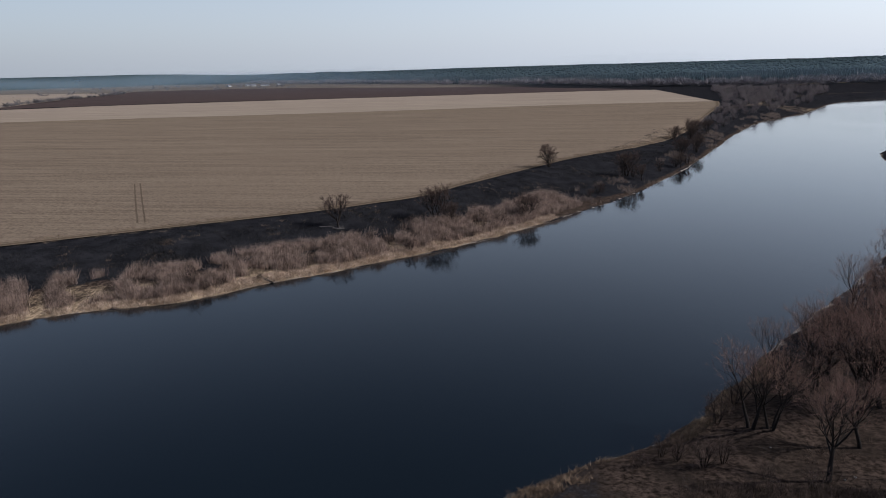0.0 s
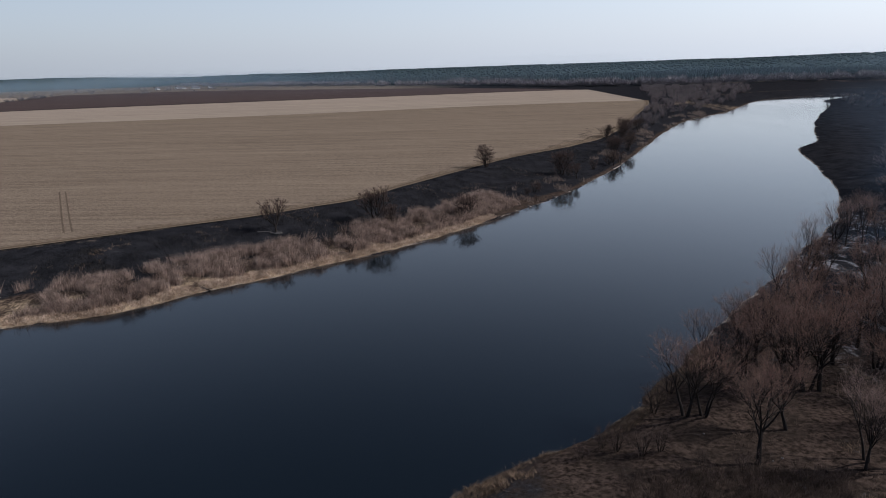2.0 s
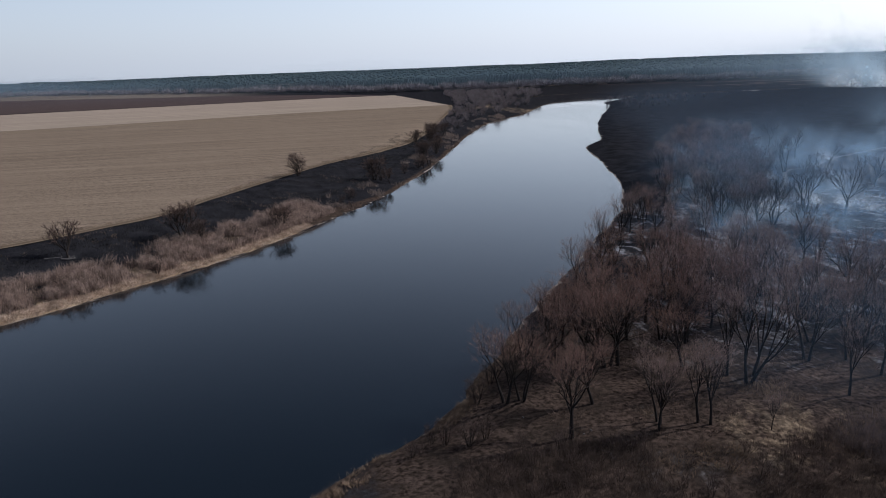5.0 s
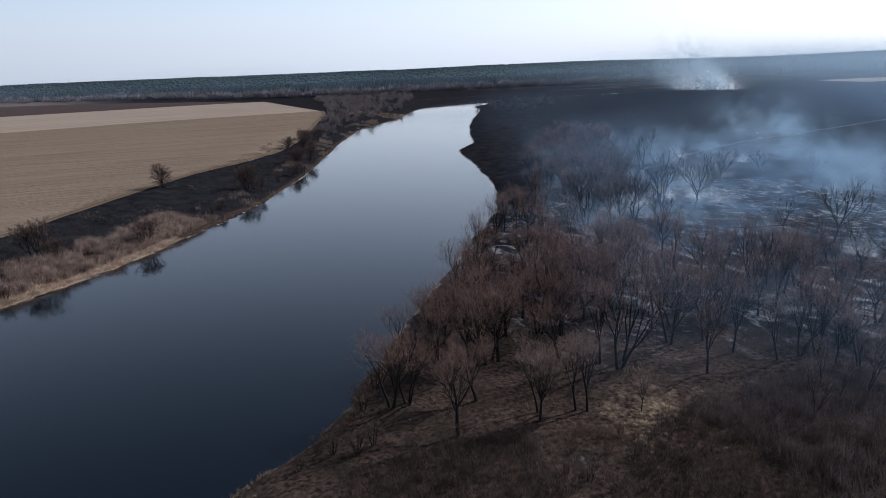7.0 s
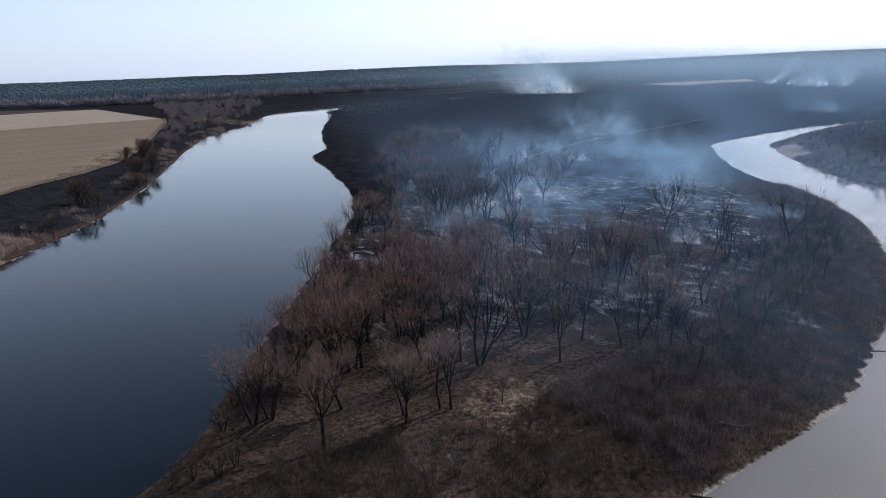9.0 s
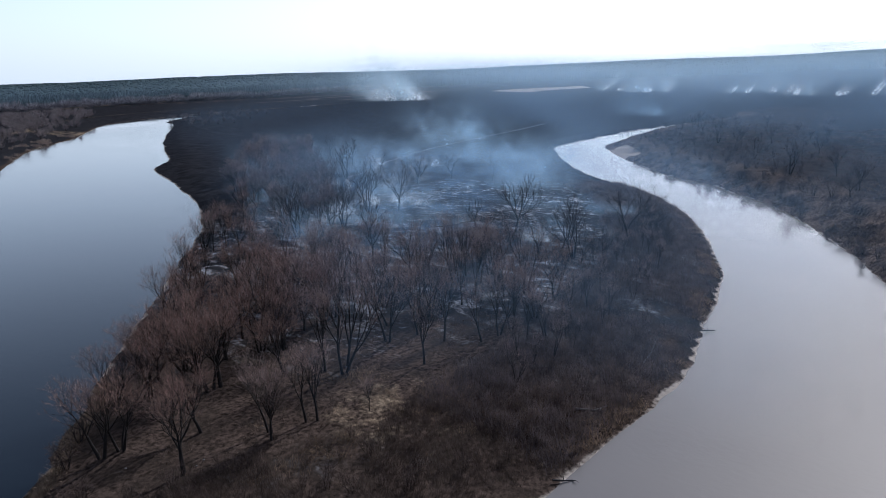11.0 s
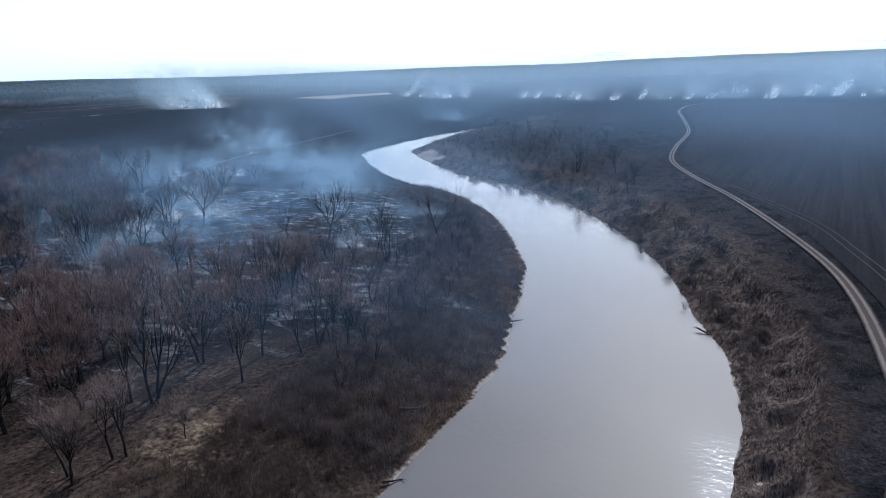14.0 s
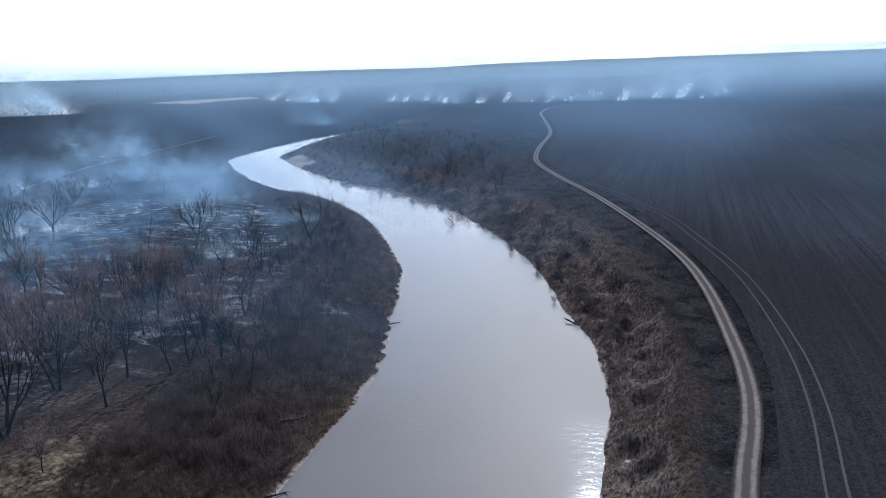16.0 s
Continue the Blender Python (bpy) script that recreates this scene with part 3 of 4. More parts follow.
def grow(rng, tall, thick, counts, spread, start, lift, stems=1, wobble=0.1, shorten=1.0, steps=STEPS, fine=0.026):
    """Branches of a bare tree: a list of (level, places, radii)."""
    found = []

    def branch(level, at, way, length, radius):
        n = steps[level]
        pts, rad = [at], [radius]
        w = way
        for i in range(n):
            w = w + rng.normal(0, wobble * (1 + 0.4 * level), 3) + np.array((0, 0, lift * (0.25 if level else 0.1)))
            w = w / np.linalg.norm(w)
            pts.append(pts[-1] + w * length / n)
            rad.append(radius * (1 - (i + 1) / n * (0.72 if level < 4 else 1.0)))
        found.append((level, pts, rad))
        if level < 4 and counts[level]:
            k = max(1, int(counts[level] * rng.uniform(0.8, 1.2)))
            low = start if level == 0 else 0.2
            for j in range(k):
                s = low + (1 - low) * (j + rng.uniform(0, 1)) / k
                f = min(s, 0.999) * n
                i = int(f)
                p = pts[i] + (pts[i + 1] - pts[i]) * (f - i)
                r = rad[i] + (rad[i + 1] - rad[i]) * (f - i)
                axis = pts[i + 1] - pts[i]
                axis = axis / np.linalg.norm(axis)
                turn = rng.uniform(0, 2 * math.pi)
                u = Vector(axis).cross(Vector((0.3, 0.9, 0.2))).normalized()
                v = np.array(Vector(axis).cross(u))
                u = np.array(u)
                tilt = radians(rng.uniform(0.6, 1.25) * spread * (1.0 if level == 0 else 1.1))
                out = axis * math.cos(tilt) + (u * math.cos(turn) + v * math.sin(turn)) * math.sin(tilt)
                share = (0.56, 0.56, 0.56, 0.62)[level] * rng.uniform(0.7, 1.2) * (1.0 - 0.45 * (s - low)) * shorten
                branch(level + 1, p, out, length * share, max(r * (0.6, 0.6, 0.6, 0.7)[level], fine * (1.0 if level < 3 else 0.7)))

    for s in range(stems):
        a = 2 * math.pi * s / stems + rng.uniform(0, 1)
        lean = 0.05 if stems == 1 else rng.uniform(0.15, 0.4)
        branch(0, np.array((0.25 * (stems > 1) * math.cos(a), 0.25 * (stems > 1) * math.sin(a), -0.3)), np.array((lean * math.cos(a), lean * math.sin(a), 1.0)), tall * rng.uniform(0.85, 1.0), thick)
    return found


def tubes(branches, sides=SIDES):
    verts, faces = [], []
    for level, pts, rad in branches:
        k = sides[level]
        first = len(verts)
        pts = [Vector(p) for p in pts]
        axis = (pts[-1] - pts[0]).normalized()
        u = axis.cross(Vector((0.31, 0.87, 0.12))).normalized()
        v = axis.cross(u)
        ring = [u * math.cos(2 * math.pi * j / k) + v * math.sin(2 * math.pi * j / k) for j in range(k)]
        last = len(pts) - 1
        for i, (p, r) in enumerate(zip(pts, rad)):
            if i == last and level >= 3:
                verts.append(tuple(p))
                break
            verts += [tuple(p + w * r) for w in ring]
        for i in range(last):
            for j in range(k):
                a, b = first + i * k + j, first + i * k + (j + 1) % k
                if i == last - 1 and level >= 3:
                    faces.append((a, b, first + last * k))
                else:
                    faces.append((a, b, b + k, a + k))
    return verts, faces


def sprays(branches, rng, spray, slim):
    """The finest twigs: a tapering sliver for each branch, and spray more that fan out along it."""
    a, b = np.array([x[1][0] for x in branches]), np.array([x[1][-1] for x in branches])
    n, way = len(a), b - a
    length = np.linalg.norm(way, axis=1)
    if spray:
        t = rng.uniform(0.15, 0.95, (n, spray, 1))
        root = (a[:, None] + way[:, None] * t).reshape(-1, 3)
        out = way[:, None] / length[:, None, None] + rng.normal(0, 0.5, (n, spray, 3)) + (0, 0, 0.12)
        out = out / np.linalg.norm(out, axis=2)[..., None] * (length[:, None] * rng.uniform(0.35, 0.8, (n, spray)))[..., None]
        a, b = np.vstack([a, root]), np.vstack([b, root + out.reshape(-1, 3)])
    thick = np.r_[np.full(n, slim), np.full(len(a) - n, 0.7 * slim)]
    side = np.cross(b - a, rng.normal(0, 1, a.shape))
    side *= (thick / np.maximum(np.linalg.norm(side, axis=1), 1e-6))[:, None]
    return np.stack([a - side, a + side, b], 1).reshape(-1, 3), np.arange(3 * len(a)).reshape(-1, 3)


def fork(rng, tall, thick, stems=1, forks=(5, 4, 4, 4), spread=(34, 28, 30, 32), trunk=0.24, pull=0.1, wobble=0.07, fine=0.02):
    """Branches of a bare tree that forks again and again into a broad broom: a list of (level, places, radii)."""
    share = np.array((trunk, 0.28, 0.22, 0.17, 0.13))
    share = share / share.sum() * 1.08
    found = []

    def branch(level, at, way, length, radius):
        n = (4, 4, 3, 2, 1)[level]
        pts, rad, w = [at], [radius], way
        for i in range(n):
            w = w + rng.normal(0, wobble, 3) + np.array((0, 0, pull * (level > 0)))
            w = w / np.linalg.norm(w)
            pts.append(pts[-1] + w * length / n)
            rad.append(radius * (1 - (i + 1) / n * 0.4))
        found.append((level, pts, rad))
        if level == 4:
            return
        k = max(2, forks[level] + int(rng.integers(-1, 2)))
        phase = rng.uniform(0, 6.28)
        for j in range(k):
            s = 0.999 if j < 2 else rng.uniform(0.55 if level == 0 else 0.25, 0.97)
            i = int(s * n)
            f = s * n - i
            p, r = pts[i] + (pts[i + 1] - pts[i]) * f, rad[i] + (rad[i + 1] - rad[i]) * f
            axis = (pts[i + 1] - pts[i]) / np.linalg.norm(pts[i + 1] - pts[i])
            u = Vector(axis).cross(Vector((0.3, 0.9, 0.2))).normalized()
            v = np.array(Vector(axis).cross(u))
            turn = phase + 2 * math.pi * j / k + rng.normal(0, 0.4)
            tilt = radians(spread[level] * rng.uniform(0.45, 1.3))
            out = axis * math.cos(tilt) + (np.array(u) * math.cos(turn) + v * math.sin(turn)) * math.sin(tilt)
            branch(level + 1, p, out, tall * share[level + 1] * rng.uniform(0.7, 1.15), max(r * 0.7, fine * (1, 1, 1, 0.7)[level]))

    for i in range(stems):
        a = 2 * math.pi * i / stems + rng.uniform(0, 1)
        lean = rng.uniform(0.02, 0.1) if stems == 1 else rng.uniform(0.14, 0.34)
        off = 0.3 * (stems > 1)
        branch(0, np.array((off * math.cos(a), off * math.sin(a), -0.3)), np.array((lean * math.cos(a), lean * math.sin(a), 1.0)), tall * share[0] * rng.uniform(0.8, 1.2), thick)
    return found


def tree(name, seed, wood, twig, label, group, split=3, category="tree", spray=3, slim=0.016, kind=grow, **shape):
    rng = np.random.default_rng(seed)
    b = kind(rng, **shape)
    ob = thing(name, label, category, group)
    part("trunk", mesh_of("trunk", *tubes([x for x in b if x[0] < split]), wood, True), ob)
    crown = [x for x in b if x[0] >= split]
    if crown:
        part("crown", mesh_of("crown", *sprays(crown, rng, spray, slim), twig), ob)
    return ob


PARKED = []


def stand(kinds, places, size=(0.85, 1.15), seed=0, sink=0.0):
    """Copies of the kinds at (x, y[, scale]); the first of each kind is used too."""
    rng = np.random.default_rng(seed)
    z = lay([p[:2] for p in places])[0]
    for i, p in enumerate(places):
        src = kinds[i % len(kinds)]
        s = p[2] if len(p) > 2 else rng.uniform(*size)
        m = pose(p[0], p[1], float(z[i]) - sink, rng.uniform(-3, 3), rng.uniform(-3, 3), rng.uniform(0, 360)) @ Matrix.Diagonal((s, s, s * rng.uniform(0.93, 1.07), 1))
        if src in PARKED:
            ob = copy_thing(src, m)
            ob.matrix_basis = m
        else:
            PARKED.append(src)
            src.matrix_basis = m


def scatter(n, ring, seed, gap, keep=lambda p: np.ones(len(p), bool), taken=()):
    rng = np.random.default_rng(seed)
    ring = np.array(ring, float)
    lo, hi = ring.min(0), ring.max(0)
    c = lo + (hi - lo) * rng.random((n * 12, 2))
    c = c[inside(c, ring)]
    c = c[keep(c)]
    out = [tuple(t[:2]) for t in taken]
    skip = len(out)
    for p in c:
        if len(out) - skip >= n:
            break
        if not gap or all((p[0] - q[0]) ** 2 + (p[1] - q[1]) ** 2 > gap * gap for q in out):
            out.append(tuple(p))
    return out[skip:]


alders = [tree("alder_tree", 10 + i, M["bark"], M["twig"], "bare alder with a rounded crown of reddish-brown twigs", "bare trees on the spit", 4, kind=fork, tall=11.2, thick=t, stems=s, forks=f, spread=(38, 28, 28, 32), trunk=0.3, fine=0.026, spray=5, slim=0.013)
          for i, (t, s, f) in enumerate(((0.3, 1, (6, 4, 4, 4)), (0.24, 2, (4, 4, 3, 4)), (0.2, 3, (3, 4, 3, 4)), (0.3, 1, (6, 4, 4, 4)), (0.21, 3, (3, 4, 4, 3))))]
slender = [tree("slender_tree", 30 + i, M["bark"], M["greytwig"], "slender bare tree with a thin upright grey-brown crown", "slender bare trees", 4, kind=fork, tall=14.0, thick=0.22, stems=s, forks=f, spread=(20, 20, 24, 30), trunk=0.36, pull=0.12, wobble=0.05, spray=5, slim=0.0115)
           for i, (s, f) in enumerate(((1, (4, 4, 4, 3)), (2, (3, 3, 4, 3)), (1, (5, 3, 4, 3))))]
burnt = [tree("burnt_tree", 50 + i, M["char"], M["chartwig"], "charred leafless tree standing in smouldering ash", "burnt trees", 4, kind=fork, tall=14.2, thick=0.36, stems=s, forks=f, spread=(36, 28, 28, 30), trunk=0.26, wobble=0.11, fine=0.062, spray=3, slim=0.036)
         for i, (s, f) in enumerate(((1, (5, 4, 3, 3)), (1, (4, 3, 3, 3)), (3, (2, 3, 3, 3)), (1, (5, 3, 3, 2))))]
bushes = [tree("willow_bush", 70 + i, M["bark"], M["brush"], "bare many-stemmed willow bush on the bank", "willow bushes", category="bush", tall=3.8, thick=0.06, counts=(6, 5, 0, 0), spread=46, start=0.1, lift=0.25, stems=7, split=2, steps=(4, 2, 1, 1, 1), spray=8, slim=0.02)
          for i in range(3)]
thin_bushes = [tree("thicket_bush", 75 + i, M["bark"], M["mauvetwig"], "bare grey-brown bush in a bankside thicket", "thicket bushes", category="bush", tall=4.0, thick=0.07, counts=(6, 4, 0, 0), spread=44, start=0.1, lift=0.3, stems=6, split=1, steps=(3, 1, 1, 1, 1), shorten=1.15, spray=3, slim=0.045)
               for i in range(3)]
char_bushes = [tree("burnt_bush", 78 + i, M["char"], M["duskytwig"], "charred many-stemmed bush on the burnt bank", "burnt bushes", category="bush", tall=3.6, thick=0.06, counts=(6, 4, 0, 0), spread=44, start=0.1, lift=0.3, stems=6, split=1, steps=(3, 1, 1, 1, 1), shorten=1.15, spray=3, slim=0.03)
               for i in range(2)]
far_trees = [tree("bank_tree", 90 + i, M["bark"], M["brush"], "bare round-crowned tree on the burnt field bank", "bare bank trees", 4, kind=fork, tall=9.5, thick=0.26, stems=s, forks=f, spread=(44, 34, 32, 34), trunk=0.24, fine=0.07, spray=8, slim=0.05)
             for i, (s, f) in enumerate(((1, (6, 4, 4, 3)), (3, (3, 4, 3, 3))))]
lean_burnt = [tree("burnt_tree", 55 + i, M["char"], M["smokytwig"], "charred leafless tree with a sooty brown crown", "burnt trees", 4, kind=fork, tall=12.5, thick=0.2, stems=s, forks=f, spread=(30, 26, 28, 30), trunk=0.24, wobble=0.08, fine=0.045, spray=4, slim=0.03)
              for i, (s, f) in enumerate(((2, (3, 4, 3, 3)), (3, (3, 3, 3, 3)), (1, (5, 4, 4, 3))))]
shrubs = [tree("brush_shrub", 80 + i, M["bark"], M["brush"], "low leafless reddish brush among dead grass", "low brush", category="shrub", tall=1.9, thick=0.03, counts=(6, 4, 0, 0), spread=46, start=0.1, lift=0.3, stems=6, split=1, shorten=1.3, steps=(3, 1, 1, 1, 1), spray=2, slim=0.014)
          for i in range(3)]

NEAR = [(25.6, 65.4, 0.95), (21.1, 76.6, 0.97), (23.1, 76.0, 0.93), (31.1, 72.7, 0.78), (37.3, 82.8, 1.15), (38.9, 82.9, 1.12), (35.5, 84.5, 1.1), (38.4, 91.4, 1.0), (34.1, 91.8, 0.95), (31, 87, 0.85), (44, 91, 1.1), (40, 97, 1.0), (28, 91, 0.85),
        (47, 80, 0.85), (52, 88, 1.0), (50, 97, 1.0), (44, 104, 0.95), (58, 100, 1.0), (34, 99, 0.8), (62, 92, 1.0), (62, 100, 1.05), (66, 104, 1.1), (60, 106, 1.0), (69, 100, 1.0), (64, 109, 1.0)]
NEAR_SLIM = [(35.6, 64.5, 0.8), (36.6, 66.4, 0.76), (41.0, 65.5, 0.84), (42.1, 64.7, 0.82), (52.6, 73.4, 1.12), (54.4, 75.0, 1.1), (51.4, 76.2, 1.0), (64.3, 77.7, 1.03), (62, 67, 0.85), (47.9, 62, 0.36), (69, 83, 0.9), (69, 76, 0.9), (70, 71, 0.9), (77, 66, 0.8), (73, 66, 0.8),
             (79, 62, 0.7), (81, 60, 0.7), (88, 60, 0.7), (95, 62, 0.65), (80, 66, 0.8), (102, 64, 0.5)]
CHARRED = [(134.4, 155.1, 1.12), (171.1, 186.5, 0.97), (109.8, 149.7, 0.88), (103.4, 130.9, 0.84), (132.0, 108.1, 1.1), (132.2, 121.6, 0.7), (121.7, 83.4, 0.92), (137.0, 78.9, 1.26), (145.6, 77.4, 0.72), (191.5, 168.2, 0.86), (96.0, 151.0, 1.08), (181.1, 220.2, 0.86),
           (124.7, 182.4, 1.02), (186, 184, 0.8), (165.5, 222.1, 1.08), (208, 292, 0.9), (191, 251, 0.95), (120, 80, 0.55), (125, 78, 0.5), (118, 90, 0.75), (127, 90, 0.65), (113, 96, 0.6), (128, 162, 0.9), (150, 190, 0.95), (140, 176, 0.85), (117, 160, 0.9)]
stand(alders, NEAR, seed=1)
stand(slender, NEAR_SLIM, seed=2)
stand(burnt, CHARRED, seed=3)
grove = scatter(56, [(46, 84), (66, 92), (86, 66), (98, 70), (104, 92), (92, 118), (72, 128), (58, 118)], 5, 2.9, taken=NEAR + NEAR_SLIM)
stand(alders[:3] + slender, grove, (0.75, 1.05), 4)
smoky = scatter(125, [(96, 150), (108, 140), (135, 190), (190, 280), (215, 330), (190, 340), (160, 290), (128, 250), (108, 200)], 6, 4.6, taken=CHARRED)
stand(lean_burnt[:2] + slender[:1] + lean_burnt[2:] + slender[2:], smoky, (0.7, 1.0), 5)
bank_west = scatter(34, [(40, 112), (60, 140), (90, 185), (98, 180), (76, 135), (54, 105)], 7, 3.0)
stand(bushes + alders[:2] + bushes[:1] + slender[:1], bank_west, (0.65, 1.0), 6)
saplings = scatter(46, [(60, 52), (100, 56), (140, 70), (165, 88), (150, 92), (120, 78), (95, 64), (70, 60)], 18, 3.0, taken=NEAR_SLIM)
stand(slender, saplings, (0.3, 0.55), 18)
brush = scatter(250, [(10, 50), (56, 42), (100, 52), (140, 68), (180, 98), (170, 105), (120, 82), (95, 66), (60, 56), (20, 66)], 8, 1.6)
stand(bushes, [(152, 78, 1.4), (156, 82.5, 1.2), (161, 86, 1.5), (148, 75.5, 1.0), (166, 92, 1.2), (144, 73, 0.9), (171, 97, 1.0), (12, 69.5, 0.7), (14.5, 68, 0.8), (10.5, 70.5, 0.6), (16.5, 68.5, 0.65), (8, 68, 0.5), (18, 79, 0.9), (21, 84, 0.8), (62, 55, 0.5), (72, 52, 0.5)], seed=17)
stand(shrubs, brush, (0.6, 1.1), 7)

# field bank
stand(far_trees, [(-58, 168, 0.95), (-35, 183, 1.05), (-31, 181, 0.7), (-11, 194, 0.75), (-7, 269, 1.0), (22, 267, 1.05), (27, 262, 0.7), (52, 335, 0.9), (61, 352, 1.0), (70, 421, 1.1), (56, 390, 0.9), (66, 402, 0.9), (46, 298, 0.7), (80, 430, 0.9)], seed=8)
stand(bushes, [(-30, 181, 1.2), (-12, 192, 1.0), (-7, 269, 1.7), (21, 268, 1.5), (24, 266, 1.3), (51, 338, 1.8), (50, 308, 1.5), (60, 349, 1.8), (70, 419, 2.2), (55, 389, 1.8), (69, 388, 1.7), (66, 400, 1.6),
               (10, 232, 1.0), (36, 285, 1.2), (44, 300, 1.4)], seed=9)
thicket = scatter(230, [(84, 430), (112, 520), (165, 610), (222, 720), (262, 815), (300, 900), (330, 1040), (200, 1080), (165, 820), (135, 660), (108, 560), (76, 440)], 10, 6.5)
stand(thin_bushes, thicket, (0.9, 2.1), 10)
reach = scatter(34, [(-70, 120), (-20, 174), (20, 236), (10, 236), (-30, 178), (-80, 122)], 11, 4.0)
stand(bushes, reach, (0.45, 0.95), 11)

# track bank
stand(burnt, [(353, 164, 0.9), (308, 128, 0.8), (240, 81, 0.8), (281, 109, 0.7), (296, 90, 0.7), (322, 118, 0.75), (317, 140, 0.8), (337, 169, 0.8), (208, 54, 0.5)], seed=12)
scrub = scatter(90, [(130, 22), (170, 36), (215, 70), (250, 118), (320, 190), (350, 180), (300, 110), (230, 60), (170, 22), (135, 12)], 13, 3.5)
stand(char_bushes, scrub, (0.5, 1.1), 13)
plain = scatter(60, [(190, 36), (240, 60), (300, 84), (380, 110), (430, 190), (350, 196), (290, 140), (240, 80)], 16, 6.0)
stand(char_bushes + lean_burnt[2:], plain, (0.4, 0.9), 16)
fringe = scatter(90, [(112, 16.5), (146, 31), (168, 44), (212, 78), (250, 132), (275, 162), (278, 158), (253, 124), (216, 72), (170, 38), (148, 25), (114, 12)], 15, 2.2)
stand(char_bushes, fringe, (0.35, 0.7), 15)
wood_edge = scatter(40, [(296, 690), (340, 760), (420, 790), (420, 700), (330, 600), (280, 560)], 14, 8.0)
stand(char_bushes, wood_edge, (1.0, 1.8), 14)


# ---- reeds, straw and grass ----
def blades(name, p, tall, wide, mat, label, seed, lean=0.35, per=5, tuft=0.35):
    rng = np.random.default_rng(seed)
    p = np.repeat(np.asarray(p), per, 0) + rng.normal(0, tuft, (len(p) * per, 2))
    z, d, *_ = lay(p)
    keep = d > 0.15
    p, z = p[keep], z[keep]
    n = len(p)
    a, h = rng.uniform(0, 2 * math.pi, n), tall * rng.uniform(0.5, 1.15, n)
    h *= 1 + 0.3 * rough(p, 3.1, seed + 60) + 0.2 * rough(p, 1.2, seed + 61)
    side = np.stack([np.cos(a), np.sin(a)], 1) * (wide * rng.uniform(0.5, 1.0, n))[:, None]
    sway = np.stack([rough(p, 2.3, seed + 62), rough(p, 2.3, seed + 63)], 1)
    tip = p + (rng.normal(0, 0.75, (n, 2)) + 0.9 * sway) * (lean * h)[:, None]
    v = np.empty((n, 3, 3))
    v[:, 0] = np.c_[p - side, z - 0.05]
    v[:, 1] = np.c_[p + side, z - 0.05]
    v[:, 2] = np.c_[tip, z + h]
    ob = new(name, mesh_of(name, v.reshape(-1, 3), np.arange(3 * n).reshape(-1, 3), mat))
    return tagged(ob, label, "grass", kind="stuff")


def band(line, lo, hi, lo_d, hi_d, n, seed, patch=12, limit=-0.2):
    """Places beside a bank line, between two distances from it."""
    rng = np.random.default_rng(seed)
    c = line[(line[:, 1] > lo) & (line[:, 1] < hi)]
    i = rng.integers(0, len(c) - 1, n)
    t = c[i + 1] - c[i]
    t /= np.linalg.norm(t, axis=1)[:, None]
    q = c[i] + t * rng.uniform(0, 4, n)[:, None] + np.c_[-t[:, 1], t[:, 0]] * rng.uniform(lo_d, hi_d, n)[:, None]
    return q[rough(q, patch, seed) + 0.5 * rough(q, patch / 3, seed + 1) > limit]


blades("reed_bed", band(FIELD_BANK, 60, 215, 3.5, 18, 20000, 1, patch=6, limit=-0.2), 2.3, 0.06, M["reed"], "tall dry brown reeds along the bank", 1, per=8, tuft=0.45)
blades("reed_bed", band(FIELD_BANK, 215, 620, 1.0, 14, 7000, 2, limit=0.5), 1.7, 0.09, M["farreed"], "patchy dry reeds on the far bank", 2)
blades("flattened_straw", band(FIELD_BANK, 60, 200, 0.3, 4.8, 9000, 3, limit=-1.2), 0.5, 0.09, M["straw"], "pale flattened straw at the water's edge", 3, lean=1.3)
spit_ring = [(-6, 60), (8, 48), (50, 39), (100, 50), (140, 66), (175, 92), (150, 110), (110, 110), (70, 110), (50, 120), (20, 84)]
turf = np.array(scatter(7000, spit_ring, 21, 0.0))
turf = turf[rough(turf, 9, 22) + 0.5 * rough(turf, 3, 23) > 0.1]
blades("dead_grass", turf, 0.55, 0.05, M["grass"], "matted dead grass on the spit", 4, lean=0.8, per=6)
blades("dead_grass", band(TRACK_BANK[:, :] * 1.0, -40, 150, 0.4, 9, 7000, 25, limit=-0.05), 0.6, 0.06, M["bankgrass"], "matted dead grass on the eroded bank", 5, lean=0.8, per=5)


blades("charred_grass", band(FIELD_BANK, 40, 420, 14, 38, 14000, 41, patch=7, limit=-0.3), 0.5, 0.07, M["soot"], "burnt grass stubs on the black strip", 9, lean=0.5, per=4, tuft=0.5)
charred = np.array(scatter(9000, [(60, 100), (100, 75), (150, 85), (190, 110), (240, 180), (200, 260), (130, 230), (100, 180), (70, 140)], 42, 0.0))
blades("charred_grass", charred[rough(charred, 8, 43) > -0.3], 0.45, 0.06, M["soot"], "burnt grass stubs in the ash of the spit", 10, lean=0.7, per=4, tuft=0.6)
patch = np.array(scatter(2600, [(30, 58), (52, 48), (66, 62), (58, 74), (40, 72), (30, 66)], 35, 0.0))
blades("straw_tussocks", patch[rough(patch, 6, 36) + 0.6 * rough(patch, 2.2, 37) > 0.25], 0.5, 0.04, M["tussock"], "pale dry straw tussocks under the trees", 8, lean=0.9, per=6, tuft=0.3)
low = band(SPIT_EAST, 30, 130, 1.5, 24, 16000, 31, patch=10, limit=-0.5)
blades("undergrowth", low, 1.8, 0.03, M["bankscrub"], "dense low leafless undergrowth on the spit's bank", 6, lean=0.45, per=6, tuft=0.5)
